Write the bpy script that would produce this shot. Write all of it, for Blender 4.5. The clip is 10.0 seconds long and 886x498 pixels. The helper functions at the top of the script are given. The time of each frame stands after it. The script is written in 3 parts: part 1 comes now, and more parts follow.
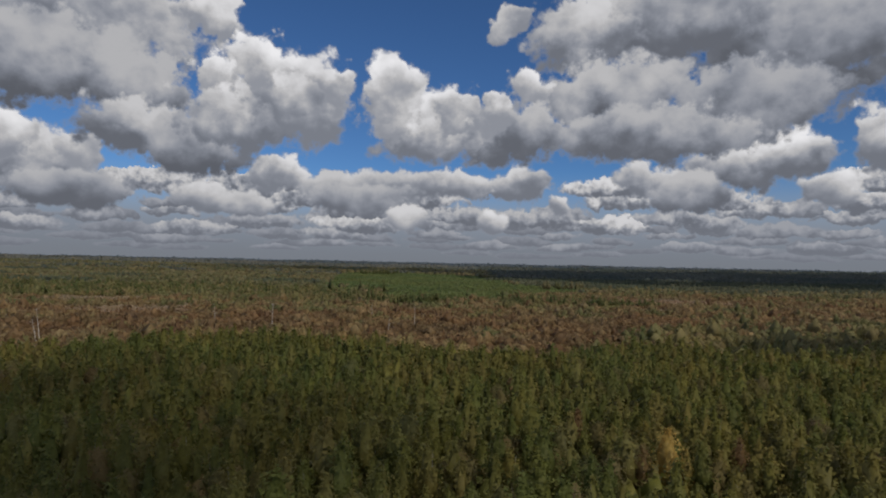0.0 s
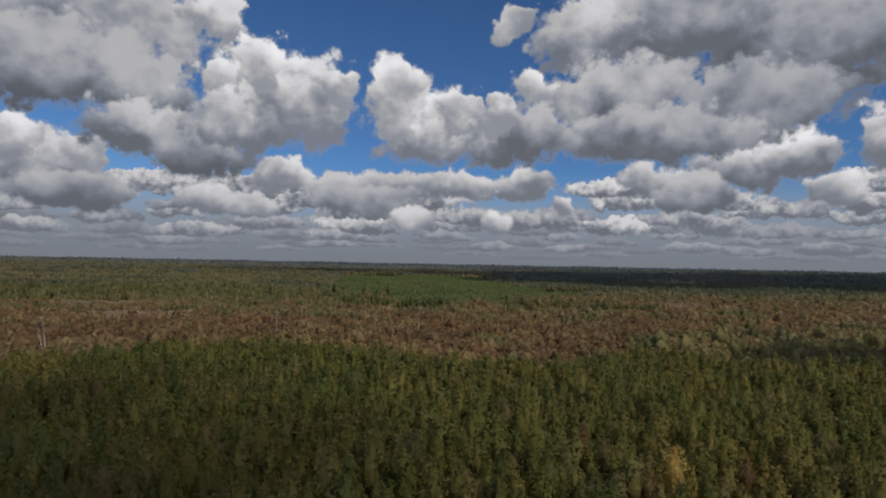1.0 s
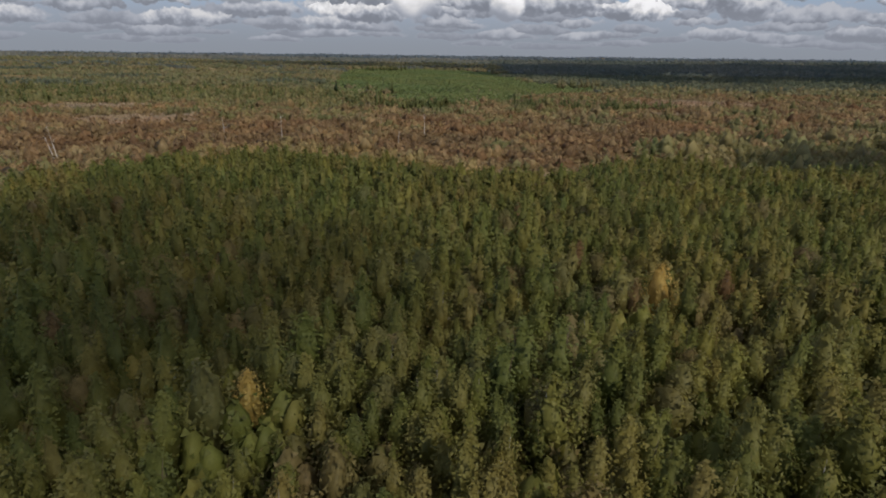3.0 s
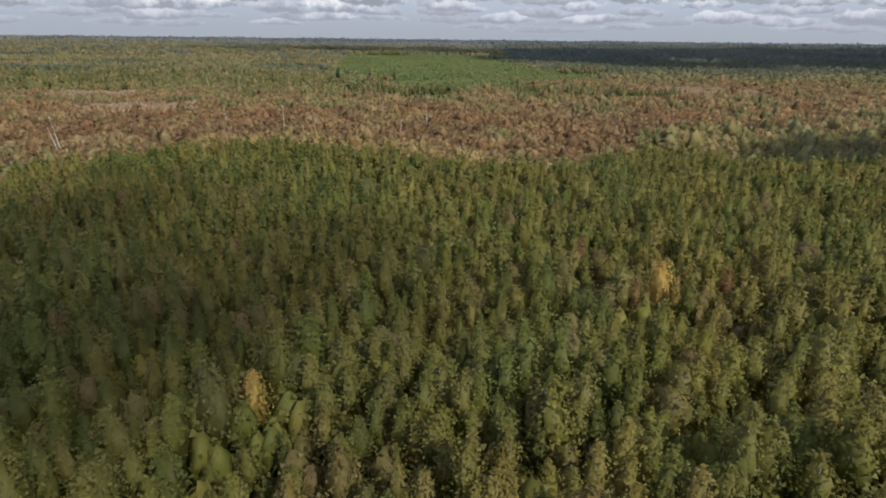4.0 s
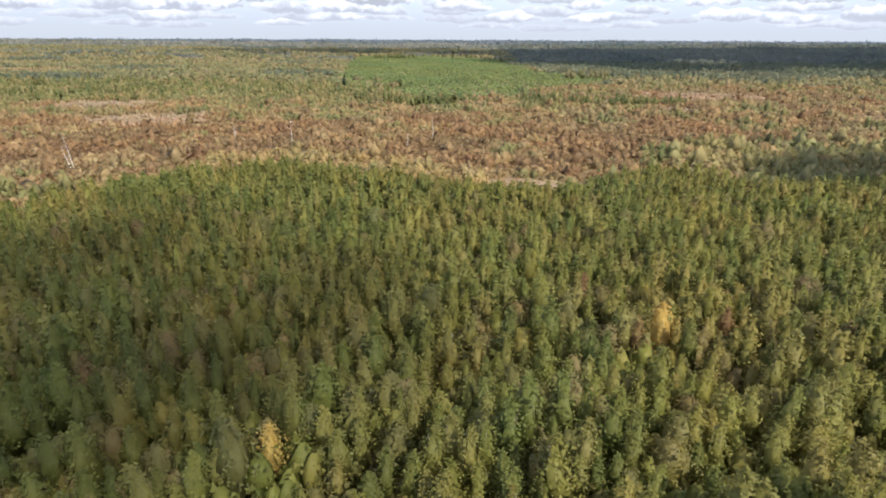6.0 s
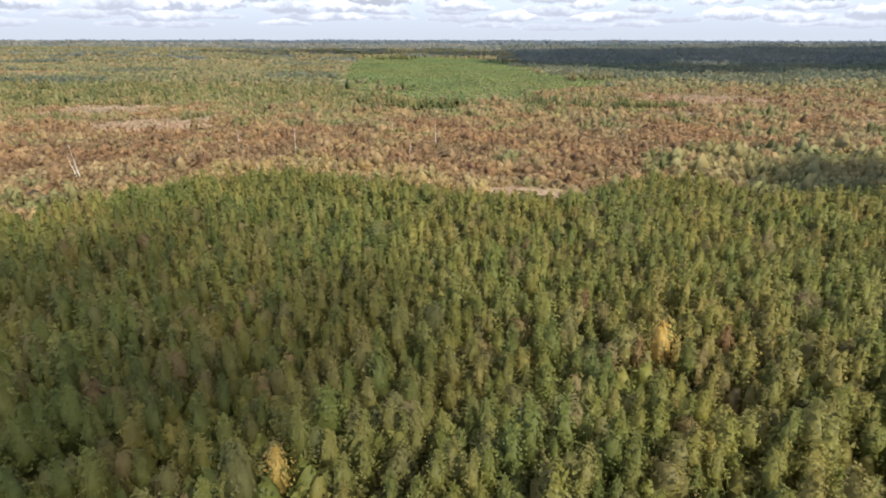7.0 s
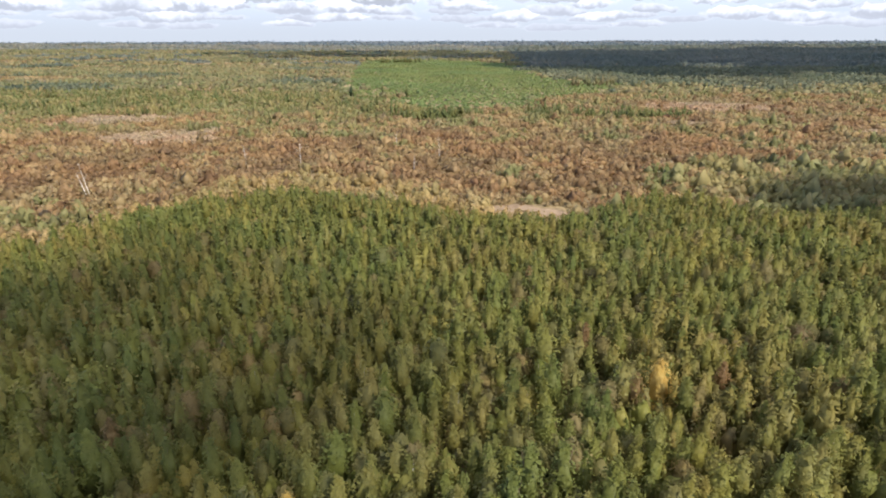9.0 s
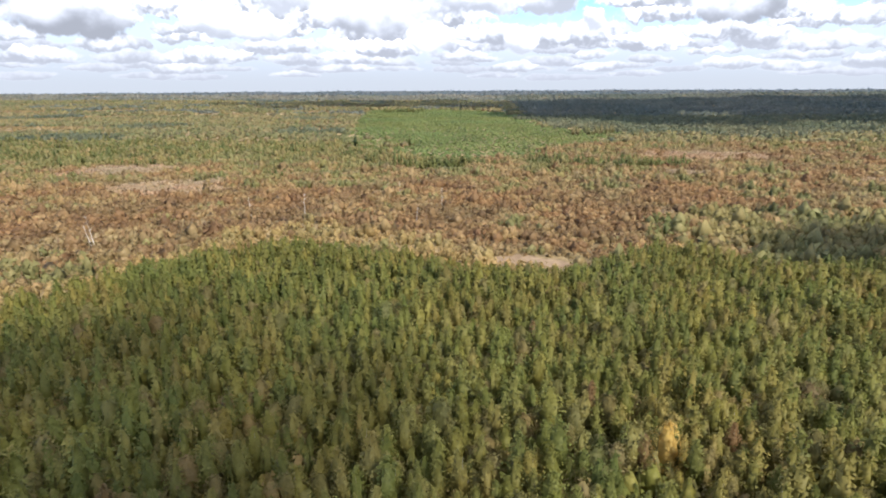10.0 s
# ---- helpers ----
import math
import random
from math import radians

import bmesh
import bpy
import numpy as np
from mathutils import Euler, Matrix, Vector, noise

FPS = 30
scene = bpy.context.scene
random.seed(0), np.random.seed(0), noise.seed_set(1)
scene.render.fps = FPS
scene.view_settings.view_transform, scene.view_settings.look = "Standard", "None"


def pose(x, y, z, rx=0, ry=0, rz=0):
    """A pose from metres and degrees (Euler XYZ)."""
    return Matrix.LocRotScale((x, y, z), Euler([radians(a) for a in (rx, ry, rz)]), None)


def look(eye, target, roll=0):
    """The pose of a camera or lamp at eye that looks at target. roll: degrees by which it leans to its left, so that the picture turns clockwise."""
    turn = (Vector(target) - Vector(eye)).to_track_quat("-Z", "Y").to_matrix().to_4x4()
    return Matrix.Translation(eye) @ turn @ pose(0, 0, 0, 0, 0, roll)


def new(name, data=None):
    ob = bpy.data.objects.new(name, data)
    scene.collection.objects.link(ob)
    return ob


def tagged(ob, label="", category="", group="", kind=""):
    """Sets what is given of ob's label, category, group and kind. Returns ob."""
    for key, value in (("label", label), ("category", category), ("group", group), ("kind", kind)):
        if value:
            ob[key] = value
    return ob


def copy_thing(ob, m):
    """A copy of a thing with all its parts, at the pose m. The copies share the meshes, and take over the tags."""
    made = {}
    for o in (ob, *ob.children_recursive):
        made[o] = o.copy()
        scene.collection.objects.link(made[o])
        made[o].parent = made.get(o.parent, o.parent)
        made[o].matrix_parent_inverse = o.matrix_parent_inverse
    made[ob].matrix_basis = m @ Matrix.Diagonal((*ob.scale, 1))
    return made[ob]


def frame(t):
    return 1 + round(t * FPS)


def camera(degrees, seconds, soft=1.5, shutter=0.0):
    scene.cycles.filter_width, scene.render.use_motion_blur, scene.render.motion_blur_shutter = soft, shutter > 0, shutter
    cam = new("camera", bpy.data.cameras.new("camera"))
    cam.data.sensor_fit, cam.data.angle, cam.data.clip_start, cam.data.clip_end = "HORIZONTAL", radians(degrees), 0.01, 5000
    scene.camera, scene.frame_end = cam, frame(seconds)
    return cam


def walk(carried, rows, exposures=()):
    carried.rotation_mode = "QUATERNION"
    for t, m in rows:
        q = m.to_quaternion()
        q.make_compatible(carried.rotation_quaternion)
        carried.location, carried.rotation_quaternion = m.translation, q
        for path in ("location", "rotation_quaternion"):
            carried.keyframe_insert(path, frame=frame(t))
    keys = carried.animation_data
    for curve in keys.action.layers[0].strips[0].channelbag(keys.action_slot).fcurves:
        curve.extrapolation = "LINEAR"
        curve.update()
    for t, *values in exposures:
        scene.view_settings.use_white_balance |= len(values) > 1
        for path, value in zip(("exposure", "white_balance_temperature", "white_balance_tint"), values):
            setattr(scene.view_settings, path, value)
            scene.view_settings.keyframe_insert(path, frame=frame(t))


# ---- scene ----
cam = camera(76.4, 10.0, soft=1.9)
PATH = [
    (0, (1.575, 3.256, 33.485), (1.52, 5.255, 33.535), 1.2),
    (0.5, (1.43, 3.199, 34.712), (1.371, 5.197, 34.765), 1.1),
    (1, (1.458, 3.286, 35.978), (1.389, 5.284, 36.031), 1.1),
    (1.5, (1.468, 3.179, 37.051), (1.395, 5.178, 37.077), 1.0),
    (2, (1.44, 3.12, 38.091), (1.367, 5.11, 37.908), 1.0),
    (2.5, (1.543, 2.943, 39.289), (1.467, 4.902, 38.891), 0.8),
    (3, (1.634, 2.782, 40.389), (1.558, 4.671, 39.737), 0.7),
    (4.5, (1.514, 2.85, 43.959), (1.426, 4.72, 43.257), 0.5),
    (5, (1.492, 2.647, 46.192), (1.398, 4.517, 45.49), 0.3),
    (5.5, (1.448, 2.578, 47.813), (1.349, 4.448, 47.111), 0.3),
    (7, (1.431, 2.458, 52.802), (1.317, 4.327, 52.099), 0.1),
    (7.5, (1.383, 2.415, 54.412), (1.264, 4.283, 53.71), 0.1),
    (8, (1.412, 2.303, 56.189), (1.288, 4.172, 55.488), 0.1),
    (8.5, (1.357, 2.286, 58.143), (1.231, 4.154, 57.44), 0.0),
    (9, (1.421, 2.247, 59.867), (1.294, 4.115, 59.164), -0.1),
    (9.5, (1.418, 2.216, 60.628), (1.284, 4.083, 59.925), -0.2),
    (10, (1.274, 2.933, 62.0), (1.135, 4.85, 61.448), -0.3),
]
EXPOSURES = [(0.0, -0.75), (1.5, -0.75), (2.5, -0.48), (3.2, -0.12), (4.5, 0.72), (5.5, 1.17), (7.0, 1.2), (10.0, 1.2)]
walk(cam, [(t, look(eye, target, roll)) for t, eye, target, roll in PATH], EXPOSURES)

# ---- sky and sun ----
SUN_EL, SUN_AZ = 41.0, 138.0            # degrees above the horizon; clockwise from +y
SUN_DIR = Vector((math.sin(radians(SUN_AZ)) * math.cos(radians(SUN_EL)),
                  math.cos(radians(SUN_AZ)) * math.cos(radians(SUN_EL)), math.sin(radians(SUN_EL))))
sun = new("sun", bpy.data.lights.new("sun", "SUN"))
sun.data.energy, sun.data.angle, sun.data.color = 4.3, radians(0.8), (1.0, 0.90, 0.74)
sun.matrix_world = look(SUN_DIR * 1500, (0, 0, 0))

world = bpy.data.worlds.new("sky")
scene.world = world
world.use_nodes = True
WT = world.node_tree
WT.nodes.clear()


def calc(tree, op, a, b=None, c=None, clamp=False):
    """A math node; numbers or sockets in, its socket out."""
    n = tree.nodes.new("ShaderNodeMath")
    n.operation, n.use_clamp = op, clamp
    for i, v in enumerate((a, b, c)):
        if v is None:
            continue
        if isinstance(v, (int, float)):
            n.inputs[i].default_value = v
        else:
            tree.links.new(v, n.inputs[i])
    return n.outputs[0]


def ease(tree, v, lo, hi, a=0.0, b=1.0):
    """Smooth step of v from lo..hi to a..b."""
    n = tree.nodes.new("ShaderNodeMapRange")
    n.interpolation_type = "SMOOTHSTEP"
    for i, x in enumerate((v, lo, hi, a, b)):
        if isinstance(x, (int, float)):
            n.inputs[i].default_value = x
        else:
            tree.links.new(x, n.inputs[i])
    return n.outputs[0]


def blend(tree, fac, a, b, how="MIX"):
    n = tree.nodes.new("ShaderNodeMix")
    n.data_type, n.blend_type = "RGBA", how
    for i, x in ((0, fac), (6, a), (7, b)):
        if isinstance(x, (int, float)):
            n.inputs[i].default_value = x
        elif isinstance(x, tuple):
            n.inputs[i].default_value = (*x[:3], 1)
        else:
            tree.links.new(x, n.inputs[i])
    return n.outputs[2]


def grain(tree, vector, scale, detail=4.0, rough=0.55, kind="ShaderNodeTexNoise"):
    n = tree.nodes.new(kind)
    n.inputs["Scale"].default_value = scale
    if "Detail" in n.inputs:
        n.inputs["Detail"].default_value = detail
        n.inputs["Roughness"].default_value = rough
    if vector is not None:
        tree.links.new(vector, n.inputs["Vector"])
    return n


def triple(tree, x, y, z):
    n = tree.nodes.new("ShaderNodeCombineXYZ")
    for i, v in enumerate((x, y, z)):
        if isinstance(v, (int, float)):
            n.inputs[i].default_value = v
        else:
            tree.links.new(v, n.inputs[i])
    return n.outputs[0]


way = WT.nodes.new("ShaderNodeTexCoord").outputs["Generated"]
split = WT.nodes.new("ShaderNodeSeparateXYZ")
WT.links.new(way, split.inputs[0])
DX, DY, DZ = split.outputs
AZ = calc(WT, "MULTIPLY", calc(WT, "ARCTAN2", DX, DY), 57.2958)
EL = calc(WT, "MULTIPLY", calc(WT, "ARCSINE", DZ), 57.2958)
# billows: coarse swirl, cauliflower lobes and fine fray, all smaller towards the horizon
SHRINK = ease(WT, EL, 0.5, 16.0, 0.14, 1.0)
coarse = grain(WT, way, 7.0, 3.0, 0.55)
fine = grain(WT, way, 22.0, 6.0, 0.54)


def lobed(scale, fray):
    """Height within rounded lobes of the cloud, about -1 at a lobe's foot to 1 at its crown."""
    n = grain(WT, None, scale, kind="ShaderNodeTexVoronoi")
    n.feature = "SMOOTH_F1"
    n.inputs["Smoothness"].default_value = 0.45
    push = WT.nodes.new("ShaderNodeVectorMath")
    push.operation = "MULTIPLY_ADD"
    push.inputs[1].default_value = (fray, fray, fray)
    WT.links.new(fine.outputs["Color"], push.inputs[0])
    WT.links.new(way, push.inputs[2])
    WT.links.new(push.outputs[0], n.inputs["Vector"])
    a, b = WT.nodes.new("ShaderNodeSeparateXYZ"), WT.nodes.new("ShaderNodeSeparateXYZ")
    WT.links.new(push.outputs[0], a.inputs[0])
    WT.links.new(n.outputs["Position"], b.inputs[0])
    return calc(WT, "MULTIPLY", calc(WT, "SUBTRACT", a.outputs[2], b.outputs[2]), scale)


cs, fs = WT.nodes.new("ShaderNodeSeparateColor"), WT.nodes.new("ShaderNodeSeparateColor")
WT.links.new(coarse.outputs["Color"], cs.inputs[0])
WT.links.new(fine.outputs["Color"], fs.inputs[0])


def shifted(base, big, small, kb, ks):
    off = calc(WT, "ADD", calc(WT, "MULTIPLY_ADD", big, kb, -kb / 2), calc(WT, "MULTIPLY_ADD", small, ks, -ks / 2))
    return calc(WT, "MULTIPLY_ADD", off, SHRINK, base)


AZW = shifted(AZ, cs.outputs[0], fs.outputs[0], 4.5, 5.0)
ELW = shifted(EL, cs.outputs[1], fs.outputs[1], 3.2, 4.2)
N1 = coarse.outputs["Fac"]
N2 = fine.outputs["Fac"]
# finer fray for the small clouds low down
wisp = grain(WT, way, 60.0, 6.0, 0.58)
ws = WT.nodes.new("ShaderNodeSeparateColor")
WT.links.new(wisp.outputs["Color"], ws.inputs[0])
N3 = wisp.outputs["Fac"]
LOW = ease(WT, EL, 0.3, 7.0, 0.25, 1.0)
AZF = calc(WT, "MULTIPLY_ADD", calc(WT, "ADD", calc(WT, "MULTIPLY_ADD", ws.outputs[0], 3.0, -1.5), calc(WT, "MULTIPLY_ADD", fs.outputs[0], 5.0, -2.5)), LOW, AZ)
ELF = calc(WT, "MULTIPLY_ADD", calc(WT, "ADD", calc(WT, "MULTIPLY_ADD", ws.outputs[1], 1.8, -0.9), calc(WT, "MULTIPLY_ADD", fs.outputs[1], 1.6, -0.8)), LOW, EL)


def lobe_gap(scale):
    """Distance from the middle of the nearest lobe: the outline swells where it is small."""
    n = grain(WT, way, scale, kind="ShaderNodeTexVoronoi")
    n.feature = "SMOOTH_F1"
    n.inputs["Smoothness"].default_value = 0.25
    return n.outputs["Distance"]


FRAY = calc(WT, "ADD", calc(WT, "MULTIPLY", lobe_gap(19.0), 0.55), calc(WT, "ADD", calc(WT, "MULTIPLY", lobe_gap(44.0), 0.4), calc(WT, "MULTIPLY", N3, 0.24)))

nishita = WT.nodes.new("ShaderNodeTexSky")
nishita.sky_type, nishita.sun_disc = "NISHITA", False
nishita.sun_elevation, nishita.sun_rotation = radians(SUN_EL), radians(SUN_AZ)
nishita.air_density, nishita.dust_density, nishita.ozone_density = 0.8, 0.3, 2.5
SKY_STRENGTH = 0.078
blue = blend(WT, 1.0, nishita.outputs[0], (SKY_STRENGTH * 0.66, SKY_STRENGTH * 1.02, SKY_STRENGTH * 1.4), "MULTIPLY")

GREY, WHITE = (0.89, 0.96, 1.14), (0.99, 0.985, 1.01)


def tone(value):
    """Cloud colour of a brightness: cool in the grey, slightly warm in the white."""
    hue = blend(WT, ease(WT, value, 0.25, 0.7), GREY, WHITE)
    return blend(WT, 1.0, hue, triple(WT, value, value, value), "MULTIPLY")


# broken high cover, most of it far over and behind
deck = grain(WT, triple(WT, calc(WT, "DIVIDE", DX, calc(WT, "ADD", calc(WT, "ABSOLUTE", DZ), 0.22)),
                        calc(WT, "DIVIDE", DY, calc(WT, "ADD", calc(WT, "ABSOLUTE", DZ), 0.22)), 0.0), 1.6, 6.0, 0.55).outputs["Fac"]
deck_cover = calc(WT, "MULTIPLY", ease(WT, deck, 0.42, 0.52), ease(WT, EL, 27.0, 34.0))
sky_colour = blend(WT, deck_cover, blue, tone(ease(WT, deck, 0.5, 0.75, 0.95, 0.5)))

# pale haze towards the horizon
sky_colour = blend(WT, ease(WT, EL, 9.5, 3.0), sky_colour, blend(WT, ease(WT, EL, 0.0, 6.0), (0.255, 0.28, 0.325), (0.34, 0.40, 0.50)))

# single cumulus: a rounded head on a flatter base, the head lit and the base grey
PUFF = bpy.data.node_groups.new("cumulus", "ShaderNodeTree")
for name, kind in (("Cover", "NodeSocketFloat"), ("Value", "NodeSocketFloat"), ("Az", "NodeSocketFloat"), ("El", "NodeSocketFloat"), ("Edge", "NodeSocketFloat"),
                   ("Lumps", "NodeSocketFloat"), ("CAz", "NodeSocketFloat"), ("CEl", "NodeSocketFloat"), ("Wide", "NodeSocketFloat"),
                   ("Up", "NodeSocketFloat"), ("Down", "NodeSocketFloat"), ("Dark", "NodeSocketFloat"), ("Bright", "NodeSocketFloat")):
    PUFF.interface.new_socket(name, in_out="INPUT", socket_type=kind)
for name in ("Cover", "Value"):
    PUFF.interface.new_socket(name, in_out="OUTPUT", socket_type="NodeSocketFloat")
g_in, g_out = PUFF.nodes.new("NodeGroupInput"), PUFF.nodes.new("NodeGroupOutput")
I = g_in.outputs
px_ = calc(PUFF, "DIVIDE", calc(PUFF, "SUBTRACT", I["Az"], I["CAz"]), I["Wide"])
rise = calc(PUFF, "SUBTRACT", I["El"], I["CEl"])
py_ = calc(PUFF, "ADD", calc(PUFF, "DIVIDE", calc(PUFF, "MAXIMUM", rise, 0.0), I["Up"]), calc(PUFF, "DIVIDE", calc(PUFF, "MINIMUM", rise, 0.0), I["Down"]))
away = calc(PUFF, "SQRT", calc(PUFF, "ADD", calc(PUFF, "MULTIPLY", px_, px_), calc(PUFF, "MULTIPLY", py_, py_)))
solid = ease(PUFF, calc(PUFF, "MULTIPLY_ADD", I["Edge"], 0.6, away), 1.75, 1.44)
light = calc(PUFF, "ADD", calc(PUFF, "ADD", calc(PUFF, "MULTIPLY_ADD", py_, 0.75, 0.30), calc(PUFF, "MULTIPLY", px_, 0.10)), calc(PUFF, "MULTIPLY", I["Lumps"], 1.25))
value = ease(PUFF, light, -0.25, 0.98, I["Dark"], calc(PUFF, "MULTIPLY", I["Bright"], 1.25))
PUFF.links.new(calc(PUFF, "ADD", I["Cover"], calc(PUFF, "MULTIPLY", solid, calc(PUFF, "SUBTRACT", 1.0, I["Cover"]))), g_out.inputs[0])
PUFF.links.new(calc(PUFF, "MULTIPLY_ADD", calc(PUFF, "SUBTRACT", value, I["Value"]), solid, I["Value"]), g_out.inputs[1])
LUMPS = calc(WT, "ADD", calc(WT, "MULTIPLY_ADD", lobed(11.0, 0.05), 0.45, calc(WT, "MULTIPLY", lobed(24.0, 0.03), 0.32)),
             calc(WT, "ADD", calc(WT, "MULTIPLY_ADD", N2, 0.65, -0.32), calc(WT, "MULTIPLY_ADD", N1, 1.7, -0.88)))


SMALL_LUMPS = calc(WT, "ADD", calc(WT, "MULTIPLY", lobed(48.0, 0.012), 0.3), calc(WT, "ADD", calc(WT, "MULTIPLY_ADD", N3, 1.5, -0.75), calc(WT, "MULTIPLY_ADD", N2, 1.2, -0.6)))


cover, brightness = 0.0, 0.4


def puff(where, shape):
    """Lays one cloud over the sky so far; where: the sockets it is measured in, shape: sockets or numbers."""
    global cover, brightness
    n = WT.nodes.new("ShaderNodeGroup")
    n.node_tree = PUFF
    for key, v in zip(("Cover", "Value", "Az", "El", "Edge", "Lumps", "CAz", "CEl", "Wide", "Up", "Down", "Dark", "Bright"), (cover, brightness, *where, *shape)):
        if isinstance(v, (int, float)):
            n.inputs[key].default_value = v
        else:
            WT.links.new(v, n.inputs[key])
    cover, brightness = n.outputs


def cumulus(az, el, wide, up, down, dark, bright):
    puff((AZW, ELW, FRAY, LUMPS), (az, el, wide, up, down, dark, bright))


def puff_row(across, upward, lo, hi, dark, bright, seed):
    """A row of small flat-based cumulus between two heights, one to a cell of a loose grid."""
    cells = WT.nodes.new("ShaderNodeTexVoronoi")
    cells.voronoi_dimensions = "2D"
    cells.inputs["Scale"].default_value = 1.0
    cells.inputs["Randomness"].default_value = 0.85
    WT.links.new(triple(WT, calc(WT, "MULTIPLY_ADD", AZF, 1 / across, seed), calc(WT, "MULTIPLY", ELF, 1 / upward), 0.0), cells.inputs["Vector"])
    at, dice = WT.nodes.new("ShaderNodeSeparateXYZ"), WT.nodes.new("ShaderNodeSeparateColor")
    WT.links.new(cells.outputs["Position"], at.inputs[0])
    WT.links.new(cells.outputs["Color"], dice.inputs[0])
    az = calc(WT, "MULTIPLY", calc(WT, "SUBTRACT", at.outputs[0], seed), across)
    el = calc(WT, "MULTIPLY", at.outputs[1], upward)
    # cells outside the row lift their cloud out of reach
    el = calc(WT, "ADD", el, calc(WT, "ADD", ease(WT, el, lo + 0.1, lo, 0.0, 60.0), ease(WT, el, hi - 0.1, hi, 0.0, 60.0)))
    grown = calc(WT, "MULTIPLY_ADD", dice.outputs[0], 0.30, 0.46)
    puff((AZF, ELF, FRAY, SMALL_LUMPS), (az, el, calc(WT, "MULTIPLY", grown, across), calc(WT, "MULTIPLY", grown, upward * 0.95),
                                         calc(WT, "MULTIPLY", grown, upward * 0.6), dark, calc(WT, "MULTIPLY_ADD", dice.outputs[1], bright * 0.35, bright * 0.72)))


# the far bank, lowest and farthest first
puff_row(4.5, 0.7, 0.7, 2.4, 0.265, 0.32, 3.3)
puff_row(5.0, 1.1, 1.4, 3.8, 0.255, 0.40, 9.1)
puff_row(6.0, 1.6, 2.4, 5.4, 0.245, 0.53, 17.7)
puff_row(7.0, 2.2, 3.6, 7.2, 0.23, 0.70, 29.2)
puff_row(10.0, 2.8, 5.4, 8.6, 0.22, 0.80, 41.6)
# low middle
cumulus(-17.8, 8.4, 4.0, 1.6, 1.7, 0.3, 0.85)
cumulus(-12.3, 7.5, 4.5, 1.5, 1.8, 0.24, 0.6)
cumulus(0.3, 8.2, 5.8, 1.5, 1.7, 0.27, 0.7)
cumulus(-6.6, 7.8, 5.4, 1.6, 2.0, 0.26, 0.66)
cumulus(6.0, 8.2, 3.5, 1.6, 2.0, 0.26, 0.75)
cumulus(-10.0, 6.5, 6.2, 1.5, 1.9, 0.22, 0.5)
cumulus(9.9, 6.0, 1.5, 1.0, 1.2, 0.32, 0.85)
cumulus(3.2, 4.2, 1.7, 1.5, 1.4, 0.3, 0.8)
cumulus(-5.4, 4.7, 2.6, 1.3, 1.5, 0.28, 0.7)
cumulus(-24.9, 5.8, 3.0, 1.4, 1.5, 0.28, 0.75)
cumulus(-21.4, 5.4, 3.4, 1.3, 1.4, 0.25, 0.65)
# left bank
cumulus(-38.1, 8.2, 4.9, 2.7, 2.7, 0.22, 0.75)
cumulus(-39.6, 10.0, 2.2, 1.8, 2.2, 0.35, 0.9)
cumulus(-34.8, 9.3, 2.0, 1.2, 1.9, 0.4, 0.85)
cumulus(-35.1, 5.7, 5.2, 1.9, 1.9, 0.19, 0.5)
# right bank
cumulus(36.3, 11.1, 2.2, 2.9, 3.3, 0.26, 0.85)
cumulus(25.7, 9.5, 4.8, 2.3, 2.8, 0.19, 0.75)
cumulus(29.8, 10.2, 3.8, 2.6, 3.0, 0.22, 0.92)
cumulus(33.1, 6.9, 2.5, 1.6, 1.8, 0.28, 0.9)
cumulus(18.4, 8.3, 3.6, 1.8, 1.7, 0.26, 0.7)
cumulus(21.9, 6.9, 4.4, 2.0, 1.8, 0.2, 0.55)
# overhead right
cumulus(30.8, 19.3, 10.7, 7.5, 6.6, 0.17, 0.5)
cumulus(19.8, 21.9, 9.6, 5.2, 3.8, 0.2, 0.58)
cumulus(11.9, 21.6, 5.2, 4.2, 3.0, 0.24, 0.7)
cumulus(4.2, 23.2, 2.0, 1.7, 1.8, 0.35, 0.6)
cumulus(27.0, 14.8, 8.0, 3.4, 4.1, 0.17, 0.46)
cumulus(15.2, 16.1, 8.0, 4.1, 4.1, 0.17, 0.55)
cumulus(18.9, 12.5, 10.6, 2.6, 2.9, 0.19, 0.5)
# overhead left
cumulus(-36.0, 20.0, 11.9, 5.5, 4.7, 0.24, 0.66)
cumulus(-38.2, 15.6, 12.4, 3.9, 3.7, 0.16, 0.5)
cumulus(-30.3, 14.8, 4.9, 2.9, 2.4, 0.19, 0.5)
cumulus(-24.1, 21.9, 3.5, 2.1, 1.6, 0.4, 0.8)
# left tower
cumulus(-30.2, 11.4, 6.3, 2.7, 2.4, 0.2, 0.62)
cumulus(-25.7, 10.1, 4.6, 3.6, 2.8, 0.17, 0.5)
cumulus(-21.1, 13.2, 6.2, 5.2, 3.4, 0.25, 0.8)
cumulus(-16.1, 15.7, 5.2, 5.0, 5.2, 0.3, 0.9)
cumulus(-20.1, 18.9, 3.2, 2.9, 3.5, 0.42, 0.95)
cumulus(-24.2, 17.6, 2.2, 1.7, 2.4, 0.45, 0.9)
cumulus(-13.1, 17.3, 2.3, 1.8, 3.1, 0.4, 0.95)
